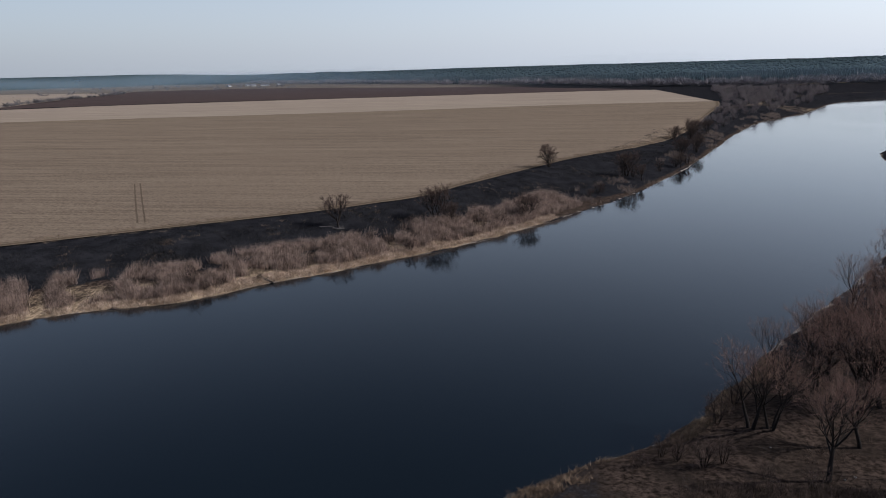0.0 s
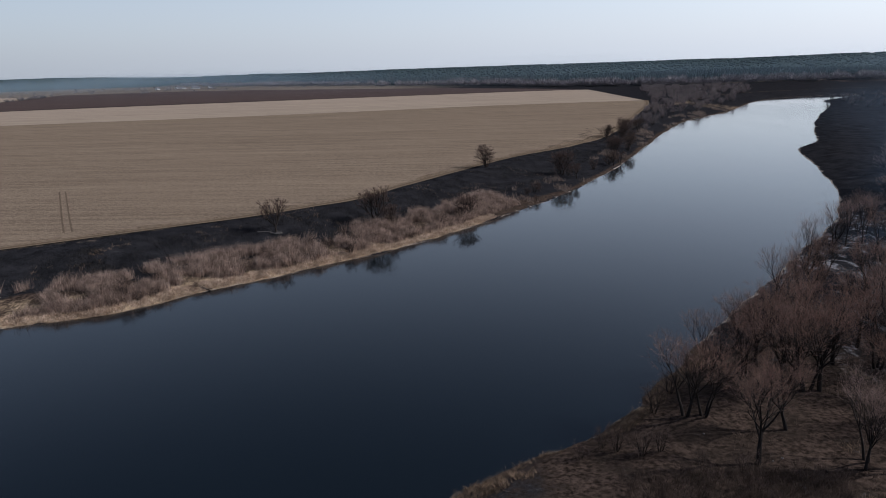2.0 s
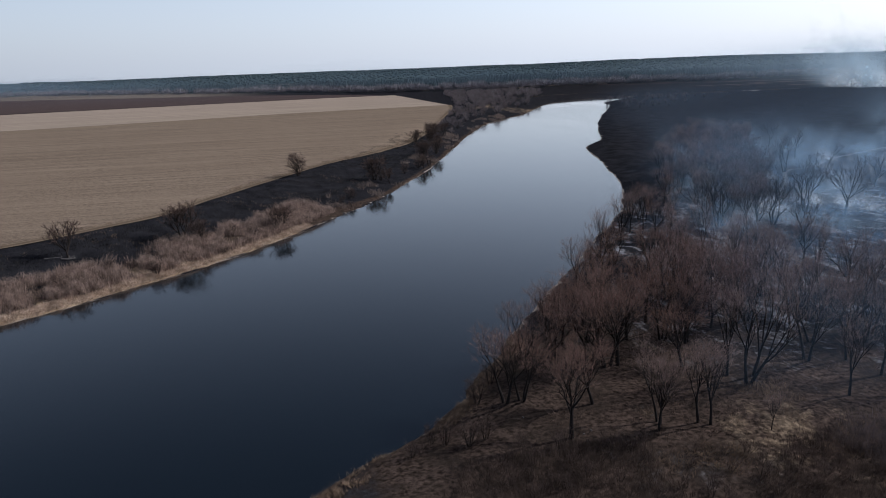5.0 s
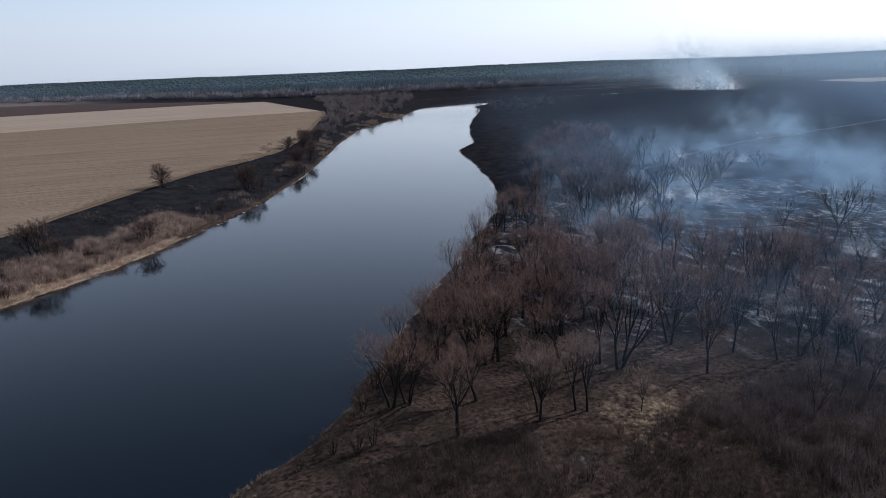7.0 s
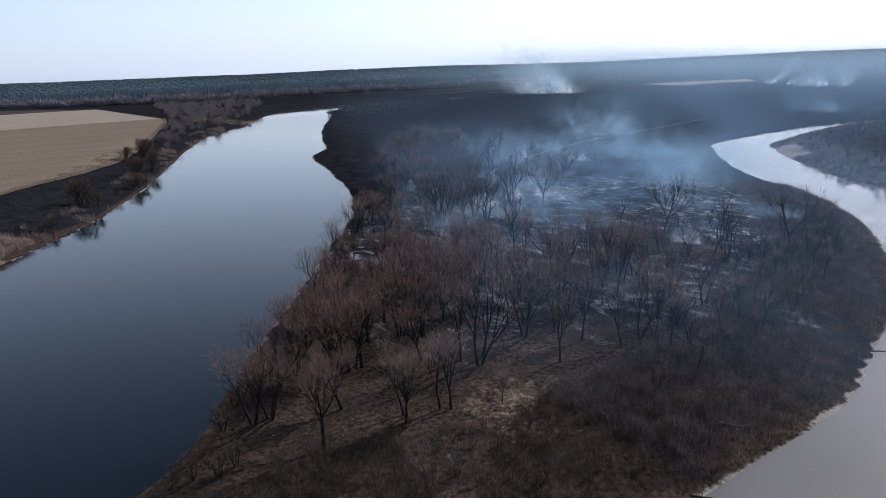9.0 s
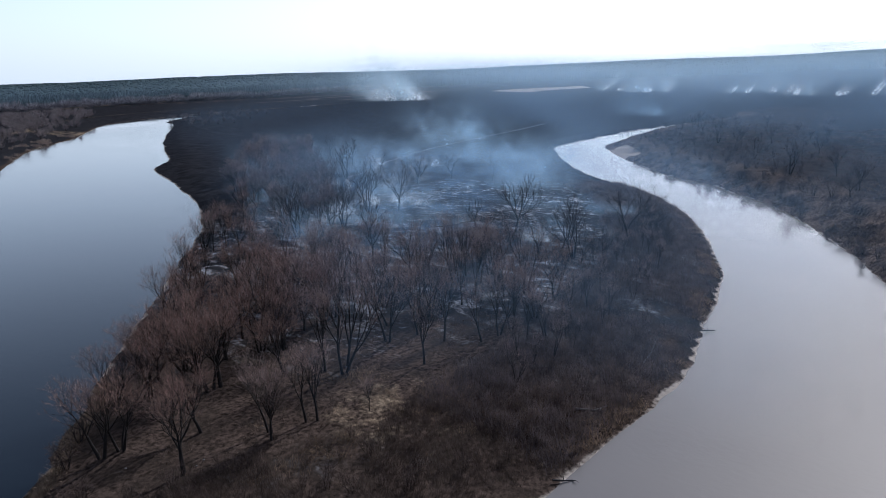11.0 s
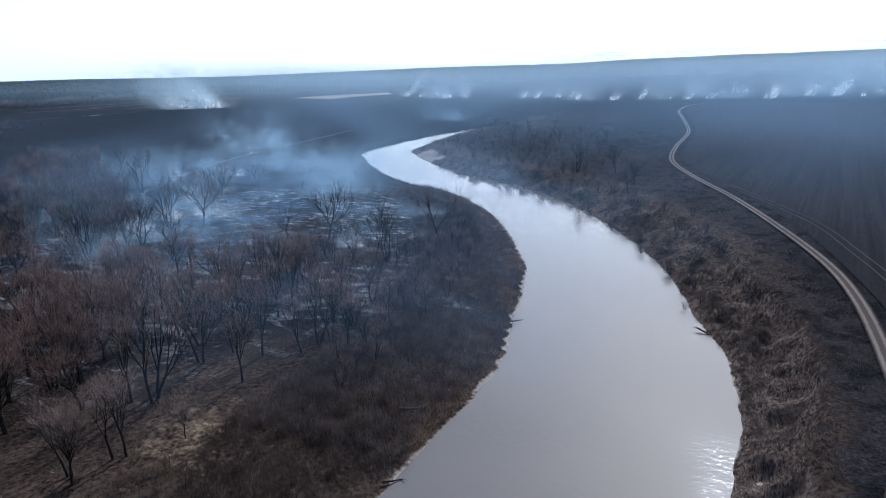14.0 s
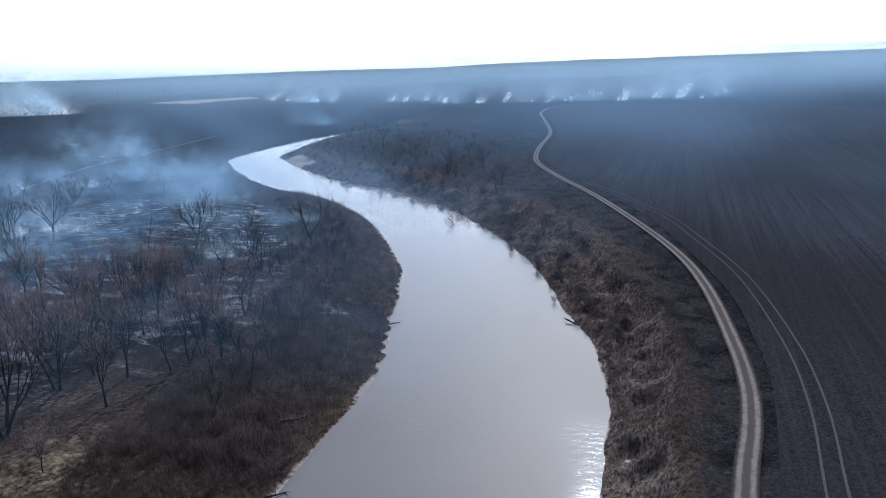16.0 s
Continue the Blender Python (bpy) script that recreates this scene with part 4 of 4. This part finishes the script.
low = np.array(scatter(9000, [(-8, 60), (-4, 49), (14, 42), (54, 40), (90, 46), (100, 66), (60, 60), (20, 64)], 32, 0.0))
blades("undergrowth", low[rough(low, 8, 33) + 0.5 * rough(low, 3, 34) > -0.15], 1.1, 0.03, M["scrub"], "dense low leafless undergrowth on the spit's tip", 7, lean=0.5, per=6, tuft=0.45)

blades("flattened_straw", band(SPIT_WEST, 45, 100, -2.6, -0.2, 2500, 51, limit=-0.6), 0.5, 0.06, M["tussock"], "dry straw fringe at the spit's water edge", 11, lean=1.1)
blades("flattened_straw", band(SPIT_WEST, 45, 100, 0.2, 2.6, 2500, 52, limit=-0.6), 0.5, 0.06, M["tussock"], "dry straw fringe at the spit's water edge", 12, lean=1.1)
clods = band(TRACK_BANK, 0, 140, 0.5, 9.5, 10000, 53, patch=4, limit=0.25)
blades("dead_grass", clods, 0.55, 0.05, M["bankgrass"], "pale dead tussocks on the eroded bank", 13, lean=1.0, per=5)
blades("burnt_stubble", band(TRACK_BANK, -12, 110, 10, 22, 8000, 54, patch=5, limit=0.05), 0.35, 0.05, M["bankgrass"], "singed grey grass between the bank and the track", 14, lean=1.1, per=4)
tufts = np.array(scatter(9000, [(110, -4), (140, 2), (205, 27), (280, 60), (400, 78), (440, 195), (340, 195), (260, 125), (215, 66), (160, 26), (118, 8)], 58, 0.0))
blades("burnt_stubble", tufts[rough(tufts, 9, 59) + 0.6 * rough(tufts, 3, 60) > 0.0], 0.6, 0.09, M["bankgrass"], "singed grey tussocks on the burnt meadow", 18, lean=0.9, per=4, tuft=0.6)
blades("straw_fringe", band(SPIT_EAST, 30, 130, 0.5, 4.2, 5200, 55, patch=7, limit=0.0), 0.7, 0.05, M["tussock"], "pale dry grass along the spit's muddy shore", 15, lean=0.8, per=5)
blades("grass_verge", band(curve(EDGE, 4)[:, :], 90, 420, -3.2, 2.0, 5000, 57, patch=5, limit=-0.1), 0.55, 0.06, M["tussock"], "dry grass verge along the stubble field edge", 17, lean=0.8, per=4)
blades("grass_stubs", band(FIELD_BANK, 60, 260, 14, 40, 2600, 56, patch=9, limit=0.35), 0.6, 0.05, M["tussock"], "scattered unburnt grass on the black strip", 16, lean=0.7, per=4)

# ---- fallen wood ----
def log(name, points, radius, mat, label, category="log", twigs=0, seed=0):
    """A lying trunk through the points, with a few broken limbs."""
    rng = np.random.default_rng(seed)
    pts = [np.array(p, float) for p in points]
    rad = list(np.linspace(radius, radius * 0.45, len(pts)))
    ob = thing(name, label, category)
    me = mesh_of("trunk", *tubes([(0, pts, rad)]), mat, True)
    part("trunk", me, ob)
    for i in range(twigs):
        k = rng.integers(0, len(pts) - 1)
        at = pts[k] + (pts[k + 1] - pts[k]) * rng.random()
        way = np.array((rng.normal(), rng.normal(), abs(rng.normal()) * 0.6))
        reach = min(1.0, radius * 3.2)
        limb = [at, at + way * 0.7 * reach, at + way * 1.3 * reach + rng.normal(0, 0.2 * reach, 3)]
        part("limb", mesh_of("limb", *tubes([(2, limb, [radius * 0.45, radius * 0.3, radius * 0.12])]), mat, True), ob)
    return ob


def lying(x, y, *more, lift=0.15):
    return [(px, py, height(px, py) + lift) for px, py in ((x, y), *more)]


log("fallen_log", lying(140, 157, (146, 159), (152, 160.5), (160, 163)), 0.35, M["dead"], "bleached fallen trunk lying in white ash", twigs=3, seed=1)
log("fallen_tree", lying(126, 127.5, (129, 126.5), (132, 126), (136, 124.5), lift=0.5), 0.22, M["char"], "charred fallen tree with broken limbs", twigs=9, seed=2)
log("fallen_tree", lying(124, 129, (128, 127), (131, 124), lift=0.5), 0.18, M["dead"], "grey fallen tree with broken limbs", twigs=7, seed=3)
log("dead_branches", lying(-62.5, 166.5, (-61, 167), (-59, 167.5), lift=0.3), 0.1, M["dead"], "bleached broken branches below a lone tree", twigs=8, seed=4)
log("dead_branches", lying(-59, 166.5, (-57.5, 166), (-56, 167), lift=0.3), 0.22, M["dead"], "pale splintered wood at a tree's foot", twigs=4, seed=5)
log("driftwood", [(102.0, 45.2, 0.5), (103.2, 44.6, 0.3), (104.6, 43.9, 0.12)], 0.14, M["char"], "dark driftwood log sticking into the river", twigs=2, seed=6)
log("driftwood", [(52.6, 37.6, 0.5), (53.6, 37.0, 0.2), (54.6, 36.4, 0.05)], 0.12, M["char"], "dark branchy driftwood at the water's edge", twigs=5, seed=7)
log("driftwood", [(111.8, 16.4, 0.5), (111.2, 15.2, 0.25), (110.4, 14.3, 0.1)], 0.16, M["char"], "dark snag standing in the shallow water", twigs=6, seed=8)
log("driftwood", [(-62.5, 131.5, 0.6), (-61.0, 130.8, 0.3), (-59.8, 130.0, 0.1)], 0.2, M["char"], "dark snag on the straw bank", twigs=7, seed=9)
log("fallen_log", lying(84, 45, (88, 46), (92, 47.5)), 0.12, M["dead"], "thin pale fallen stem in the undergrowth", twigs=2, seed=10)
log("fallen_log", lying(66, 44, (68, 42.5), (70, 42)), 0.14, M["dead"], "pale dead stem in the undergrowth", twigs=5, seed=11)


def stone(x, y, size, seed):
    rng = np.random.default_rng(seed)
    bm = bmesh.new()
    bmesh.ops.create_icosphere(bm, subdivisions=2, radius=size)
    for v in bm.verts:
        v.co *= rng.uniform(0.8, 1.15)
        v.co.z *= 0.6
    me = bpy.data.meshes.new("pale_stone")
    bm.to_mesh(me)
    bm.free()
    me.materials.append(M["dead"])
    ob = tagged(new("pale_stone", me), "small pale stone lying in dead grass", "stone", "pale stones")
    ob.location = (x, y, height(x, y) + size * 0.25)


for i, (x, y) in enumerate(((27.2, 65.8), (22, 72), (28.3, 66.4))):
    stone(x, y, 0.11 + 0.02 * (i % 3), i)


# ---- far village ----
def house(x, y, turn, wide, deep, tall, label):
    z = height(x, y)
    ob = thing("house", label, "house", "far village houses")
    w, d = wide / 2, deep / 2
    wall = [(-w, -d, -1), (w, -d, -1), (w, d, -1), (-w, d, -1), (-w, -d, tall), (w, -d, tall), (w, d, tall), (-w, d, tall), (-w, 0, tall + d * 0.9), (w, 0, tall + d * 0.9)]
    part("wall", mesh_of("wall", wall, [(0, 1, 5, 4), (1, 2, 6, 9, 5), (2, 3, 7, 6), (3, 0, 4, 8, 7)], M["plaster"]), ob)
    o = 0.4
    roof = [(-w - o, -d - o, tall - 0.3), (w + o, -d - o, tall - 0.3), (w + o, 0, tall + d * 0.9 + 0.15), (-w - o, 0, tall + d * 0.9 + 0.15), (w + o, d + o, tall - 0.3), (-w - o, d + o, tall - 0.3)]
    part("roof", mesh_of("roof", roof, [(0, 1, 2, 3), (3, 2, 4, 5)], M["slate"]), ob, "dark sheet roof")
    for k in (-0.5, 0.0, 0.5):
        pane = [(k * wide * 0.6 - 0.5, -d - 0.03, 1.0), (k * wide * 0.6 + 0.5, -d - 0.03, 1.0), (k * wide * 0.6 + 0.5, -d - 0.03, 2.3), (k * wide * 0.6 - 0.5, -d - 0.03, 2.3)]
        part("window", mesh_of("window", pane, [(0, 1, 2, 3)], M["slate"]), ob)
    ob.matrix_basis = pose(x, y, z, 0, 0, turn)


for i, (x, y) in enumerate(((-1010, 2290), (-1034, 2310), (-1065, 2300), (-985, 2330), (-1100, 2330), (-1150, 2290))):
    house(x, y, 20 + 13 * i, 13 + 2 * (i % 3), 9, 4.0, "small whitewashed house in the distant village")


# ---- far woods ----
def woods(name, n, seed, az, depth, tall, mat, label, sides=5, plump=0.34, top=0.8):
    """Many small crowns on the ridge, each a low and a high ring under a tip."""
    rng = np.random.default_rng(seed)
    a = rng.uniform(az[0], az[1], n)
    r = np.interp(a, WOOD_AZ, WOOD_R) + depth[0] + (depth[1] - depth[0]) * rng.random(n) ** 1.05
    p = np.c_[r * np.sin(np.radians(a)), r * np.cos(np.radians(a))]
    h = tall * rng.uniform(0.85, 1.06, n) * (1 + 0.12 * rough(p, 120, seed))
    w = h * plump * rng.uniform(0.75, 1.3, n)
    z = lay(p)[0]
    t = np.arange(sides) * 2 * math.pi / sides
    v = np.empty((n, 2 * sides + 1, 3))
    for k, (up, wide) in enumerate(((0.08, 1.0), (0.62, top))):
        q = (w * wide)[:, None] * rng.uniform(0.7, 1.25, (n, sides))
        v[:, k * sides : (k + 1) * sides] = np.stack([p[:, :1] + q * np.cos(t), p[:, 1:] + q * np.sin(t), (z + up * h)[:, None] + rng.uniform(-0.08, 0.08, (n, sides)) * h[:, None]], 2)
    v[:, -1] = np.c_[p, z + h]
    one = [(j, (j + 1) % sides, sides + (j + 1) % sides, sides + j) for j in range(sides)]
    top = [(sides + j, sides + (j + 1) % sides, 2 * sides) for j in range(sides)]
    base = (np.arange(n) * (2 * sides + 1))[:, None, None]
    faces = (np.array(one)[None] + base).reshape(-1, 4).tolist() + (np.array(top)[None] + base).reshape(-1, 3).tolist()
    return tagged(new(name, mesh_of(name, v.reshape(-1, 3), faces, mat)), label, "forest", kind="stuff")


woods("pine_wood", 15000, 1, (-16, 122), (0, 240), 13.5, M["pine"], "dark blue-green pines at the foot of the distant ridge", 5, 0.22, 0.72)
woods("pine_wood", 17000, 4, (-20, 122), (160, 1080), 4.5, M["canopy"], "dark green pine canopy covering the distant ridge", 5, 1.2, 0.9)
woods("birch_wood", 3500, 2, (-25, 2), (0, 200), 12, M["birch"], "grey bare birch wood at the ridge's foot", 4, 0.12, 0.6)


def clumps(name, p, tall, mat, label, seed, per=70):
    """Bare crowns seen from far off: sheaves of thin upright twigs."""
    rng = np.random.default_rng(seed)
    z = lay(p)[0]
    n = len(p) * per
    c = np.repeat(np.c_[p, z], per, 0)
    h = np.repeat(tall * rng.uniform(0.6, 1.2, len(p)), per)
    way = rng.normal(0, 1, (n, 3)) * (0.5, 0.5, 0.35)
    way[:, 2] = np.abs(way[:, 2]) + 0.25
    way /= np.linalg.norm(way, axis=1)[:, None]
    far = rng.uniform(0.3, 1.0, n)[:, None] * h[:, None]
    tip = c + way * far
    root = c + way * far * rng.uniform(0.2, 0.6, n)[:, None] + np.c_[np.zeros((n, 2)), 0.1 * h]
    side = np.cross(way, rng.normal(0, 1, (n, 3)))
    side /= np.linalg.norm(side, axis=1)[:, None]
    side *= (0.035 * h)[:, None]
    v = np.stack([root - side, root + side, tip], 1)
    ob = new(name, mesh_of(name, v.reshape(-1, 3), np.arange(3 * n).reshape(-1, 3), mat))
    return tagged(ob, label, "woodland", kind="stuff")


rng = np.random.default_rng(77)
az = rng.uniform(-19, 40, 460)
r = np.interp(az, WOOD_AZ, WOOD_R) - 25 - 95 * rng.random(460) ** 1.3
clumps("alder_belt", np.c_[r * np.sin(np.radians(az)), r * np.cos(np.radians(az))], 17, M["alder"], "belt of bare mauve-grey alders before the pines", 6, 170)
s = rng.random(60)
clumps("hedgerow", np.c_[-838 - 260 * s + rng.normal(0, 6, 60), 915 + 700 * s + rng.normal(0, 8, 60)], 11, M["birch"], "brown hedgerow of bare bushes between distant fields", 4)
az = rng.uniform(-40, -12, 160)
r = rng.uniform(1900, 3300, 160)
clumps("far_copses", np.c_[r * np.sin(np.radians(az)), r * np.cos(np.radians(az))], 12, M["birch"], "scattered bare copses in the far lowland", 5, 40)


# ---- smoke and added haze ----
SMOKE = smoke_material("blue_smoke", (0.47, 0.66, 0.83), 0.065, 0.33, 0.72, 0.55, 0.15)
MIST = smoke_material("spreading_smoke", (0.36, 0.58, 0.88), 0.05, 0.4, 0.72, 0.24, 0.1)
# Air haze put into pale veil sheets; the nearer ones are smoke haze too.
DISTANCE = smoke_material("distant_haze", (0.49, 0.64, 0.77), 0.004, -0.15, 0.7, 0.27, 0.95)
HAZE = smoke_material("smoke_and_air_haze", (0.40, 0.60, 0.86), 0.006, -0.15, 0.7, 0.27, 0.95)
PUFF = smoke_material("dense_white_smoke", (0.80, 0.87, 0.93), 0.1, 0.36, 0.72, 0.95, 0.35)
FAR_PUFF = smoke_material("distant_white_smoke", (0.84, 0.88, 0.9), 0.07, 0.3, 0.68, 0.85, 0.4, 2)
BILLOW = smoke_material("billowing_white_smoke", (0.60, 0.74, 0.82), 0.03, 0.32, 0.7, 0.6, 0.15, 4)


def plume(at, wide, tall, mat, label, seed, sheets=5, drift=0.5, along=135.0, base=0.0, lean=(-0.35, 0.25)):
    """Drifting smoke over a line of embers: wavy veils of uneven size that thin out upwards and to their sides."""
    rng = np.random.default_rng(seed)
    nu, nv = 21, 13
    u, v = np.meshgrid(np.linspace(-1, 1, nu), np.linspace(0, 1, nv))
    ob = thing("smoke_plume", label, "smoke", "smoke over the burnt ground")
    z0 = height(*at)
    for i in range(sheets):
        a = radians(along + rng.uniform(-22, 22))
        w, h = wide * rng.uniform(0.35, 1.0), tall * rng.uniform(0.45, 1.0)
        slide = rng.uniform(-1, 1) * (wide - w)
        off = slide * math.cos(radians(along)), slide * math.sin(radians(along)) + rng.uniform(-0.35, 0.35) * wide
        out = w * (0.55 + 0.45 * v)
        bend = 0.07 * w * (np.sin(2.2 * u + rng.uniform(0, 6)) * (0.3 + v) + 0.4 * np.sin(5 * v + 3 * u + rng.uniform(0, 6)))
        x = at[0] + off[0] + math.cos(a) * u * out - math.sin(a) * bend + lean[0] * drift * h * v**1.3 * 2
        y = at[1] + off[1] + math.sin(a) * u * out + math.cos(a) * bend + lean[1] * drift * h * v**1.3 * 2
        z = z0 + 0.05 + h * v * (1 + 0.2 * np.sin(3 * u + i))
        fade = (1 - u**2) ** 2 * np.clip(v / 0.2 + base, 0, 1) * (1 - v) ** 1.6
        part("veil", mesh_of("veil", np.stack([x.ravel(), y.ravel(), z.ravel()], 1), lattice(nu, nv), mat, True, [("fade", fade.ravel())]), ob)
    return ob


def layers(at, size, levels, mat, label, seed, turn=0.0, weight=1.0):
    """Smoke hanging low over the ground: gently rolling layers that thin out to their rim."""
    ob = thing("smoke_layer", label, "smoke", "smoke over the burnt ground")
    n = 33
    u, v = np.meshgrid(np.linspace(-1, 1, n), np.linspace(-1, 1, n))
    c, s = math.cos(radians(turn)), math.sin(radians(turn))
    for i, z0 in enumerate(levels):
        x, y = u * size[0], v * size[1]
        p = np.stack([(at[0] + c * x - s * y).ravel(), (at[1] + s * x + c * y).ravel()], 1)
        z = 2.0 + z0 + 0.22 * z0 * rough(p, size[0] * 0.3, seed + i)
        fade = weight * np.clip(1 - u**2 - v**2, 0, 1) ** 1.3
        part("veil", mesh_of("veil", np.c_[p, z], lattice(n, n), mat, True, [("fade", fade.ravel())]), ob)
    return ob


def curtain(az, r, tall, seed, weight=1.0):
    """Smoke and air haze as an added long faint sheet, fading to all rims."""
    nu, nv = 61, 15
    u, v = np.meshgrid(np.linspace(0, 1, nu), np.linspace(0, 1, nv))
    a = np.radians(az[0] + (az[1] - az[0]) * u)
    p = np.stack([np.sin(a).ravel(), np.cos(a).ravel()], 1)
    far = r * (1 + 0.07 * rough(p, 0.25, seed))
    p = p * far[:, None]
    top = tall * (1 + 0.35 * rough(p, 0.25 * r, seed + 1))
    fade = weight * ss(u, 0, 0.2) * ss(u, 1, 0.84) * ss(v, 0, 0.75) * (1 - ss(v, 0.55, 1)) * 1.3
    ob = thing("smoke_haze", "thin veil sheet put in for blue smoke and distance haze", "smoke", "smoke over the burnt ground")
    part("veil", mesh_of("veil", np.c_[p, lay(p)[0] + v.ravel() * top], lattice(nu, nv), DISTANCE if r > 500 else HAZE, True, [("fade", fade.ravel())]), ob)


layers((160, 172), (130, 72), (2.5, 5.5), MIST, "blue smoke hanging over the charred spit", 1, 52)
# Haze veils added by distance: smoke over burnt ground, plain air haze farther off.
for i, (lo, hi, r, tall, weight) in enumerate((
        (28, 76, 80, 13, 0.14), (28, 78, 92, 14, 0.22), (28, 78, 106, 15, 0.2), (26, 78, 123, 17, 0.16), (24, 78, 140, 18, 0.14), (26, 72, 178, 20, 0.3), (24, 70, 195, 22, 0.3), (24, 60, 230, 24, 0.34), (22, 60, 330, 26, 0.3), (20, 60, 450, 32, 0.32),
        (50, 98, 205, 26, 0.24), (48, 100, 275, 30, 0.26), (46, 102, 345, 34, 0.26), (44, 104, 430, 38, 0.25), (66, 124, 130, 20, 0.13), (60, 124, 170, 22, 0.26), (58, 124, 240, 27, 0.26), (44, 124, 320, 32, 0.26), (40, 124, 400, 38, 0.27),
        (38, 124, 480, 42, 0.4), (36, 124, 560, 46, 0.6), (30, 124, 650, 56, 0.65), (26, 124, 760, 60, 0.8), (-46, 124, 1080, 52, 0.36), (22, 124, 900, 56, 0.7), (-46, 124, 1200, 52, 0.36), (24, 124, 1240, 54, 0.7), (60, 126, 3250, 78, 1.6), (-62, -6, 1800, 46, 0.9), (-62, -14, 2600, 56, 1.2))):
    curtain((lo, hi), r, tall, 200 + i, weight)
for i, (x, y, w, h) in enumerate(((118, 142, 28, 12), (108, 165, 24, 10), (96, 150, 18, 8), (145, 140, 30, 14), (205, 150, 36, 20), (165, 98, 18, 10), (150, 170, 36, 18), (175, 215, 42, 18), (195, 200, 46, 24), (215, 250, 50, 24), (180, 150, 34, 18), (225, 190, 46, 26), (260, 235, 54, 28), (135, 105, 26, 10), (160, 118, 26, 12), (120, 190, 26, 11), (150, 250, 34, 14), (190, 300, 40, 18), (290, 270, 60, 26), (232, 205, 60, 24), (215, 165, 40, 20))):
    plume((x, y), w, h, SMOKE, "blue smoke drifting low over charred grass", 40 + i, 4, 0.5)
plume((662, 760), 95, 115, BILLOW, "tall white smoke rising from a grass fire", 3, 8, along=130, base=0.1)
plume((662, 758), 80, 34, FAR_PUFF, "white smoke at the foot of a grass fire", 4, 7, along=130, base=0.3)
plume((142, 162), 16, 8, PUFF, "white smoke over smouldering ash", 5, 4, base=0.2)
plume((172, 200), 16, 10, PUFF, "white smoke over smouldering ash", 8, 4, base=0.2)
plume((112, 152), 14, 8, PUFF, "white smoke over smouldering ash", 9, 4, base=0.2)
for i, (x, y, w, h) in enumerate(((158, 184, 9, 7), (164, 192, 10, 8), (178, 196, 9, 8), (126, 160, 10, 6), (134, 170, 9, 6), (120, 168, 9, 6), (150, 215, 10, 7), (200, 240, 14, 9), (142, 84, 6, 6), (128, 98, 7, 5), (205, 215, 12, 9))):
    plume((x, y), w, h, PUFF, "small white wisp over smouldering ash", 80 + i, 3, 0.8, base=0.3)
plume((240, 107), 10, 17, SMOKE, "wisp of smoke at the water's edge", 6, 4, along=155)
plume((483, 270), 40, 26, SMOKE, "smoke behind the river bend", 7, 4, along=150)
DOWNWIND = (0.2, -0.5)
for i, (x, y, w, h) in enumerate(((887, 568, 22, 42), (830, 470, 60, 26), (806, 330, 60, 26), (745, 240, 50, 24), (725, 160, 60, 30), (735, 90, 70, 40), (760, 10, 90, 50))):
    plume((x, y), 1.1 * w, 1.3 * h, BILLOW, "thin smoke drifting off the burning grass front", 20 + i, 5, 0.9, 105, 0.1, DOWNWIND)
    for j in range(3):
        plume((x + 6 * j, y + 26 * (j - 1)), 8 + 2 * ((i + j) % 3), 15 + 5 * ((i + 2 * j) % 3), FAR_PUFF, "small white puff along the burning grass front", 120 + 3 * i + j, 3, 0.8, 105, 0.3, DOWNWIND)
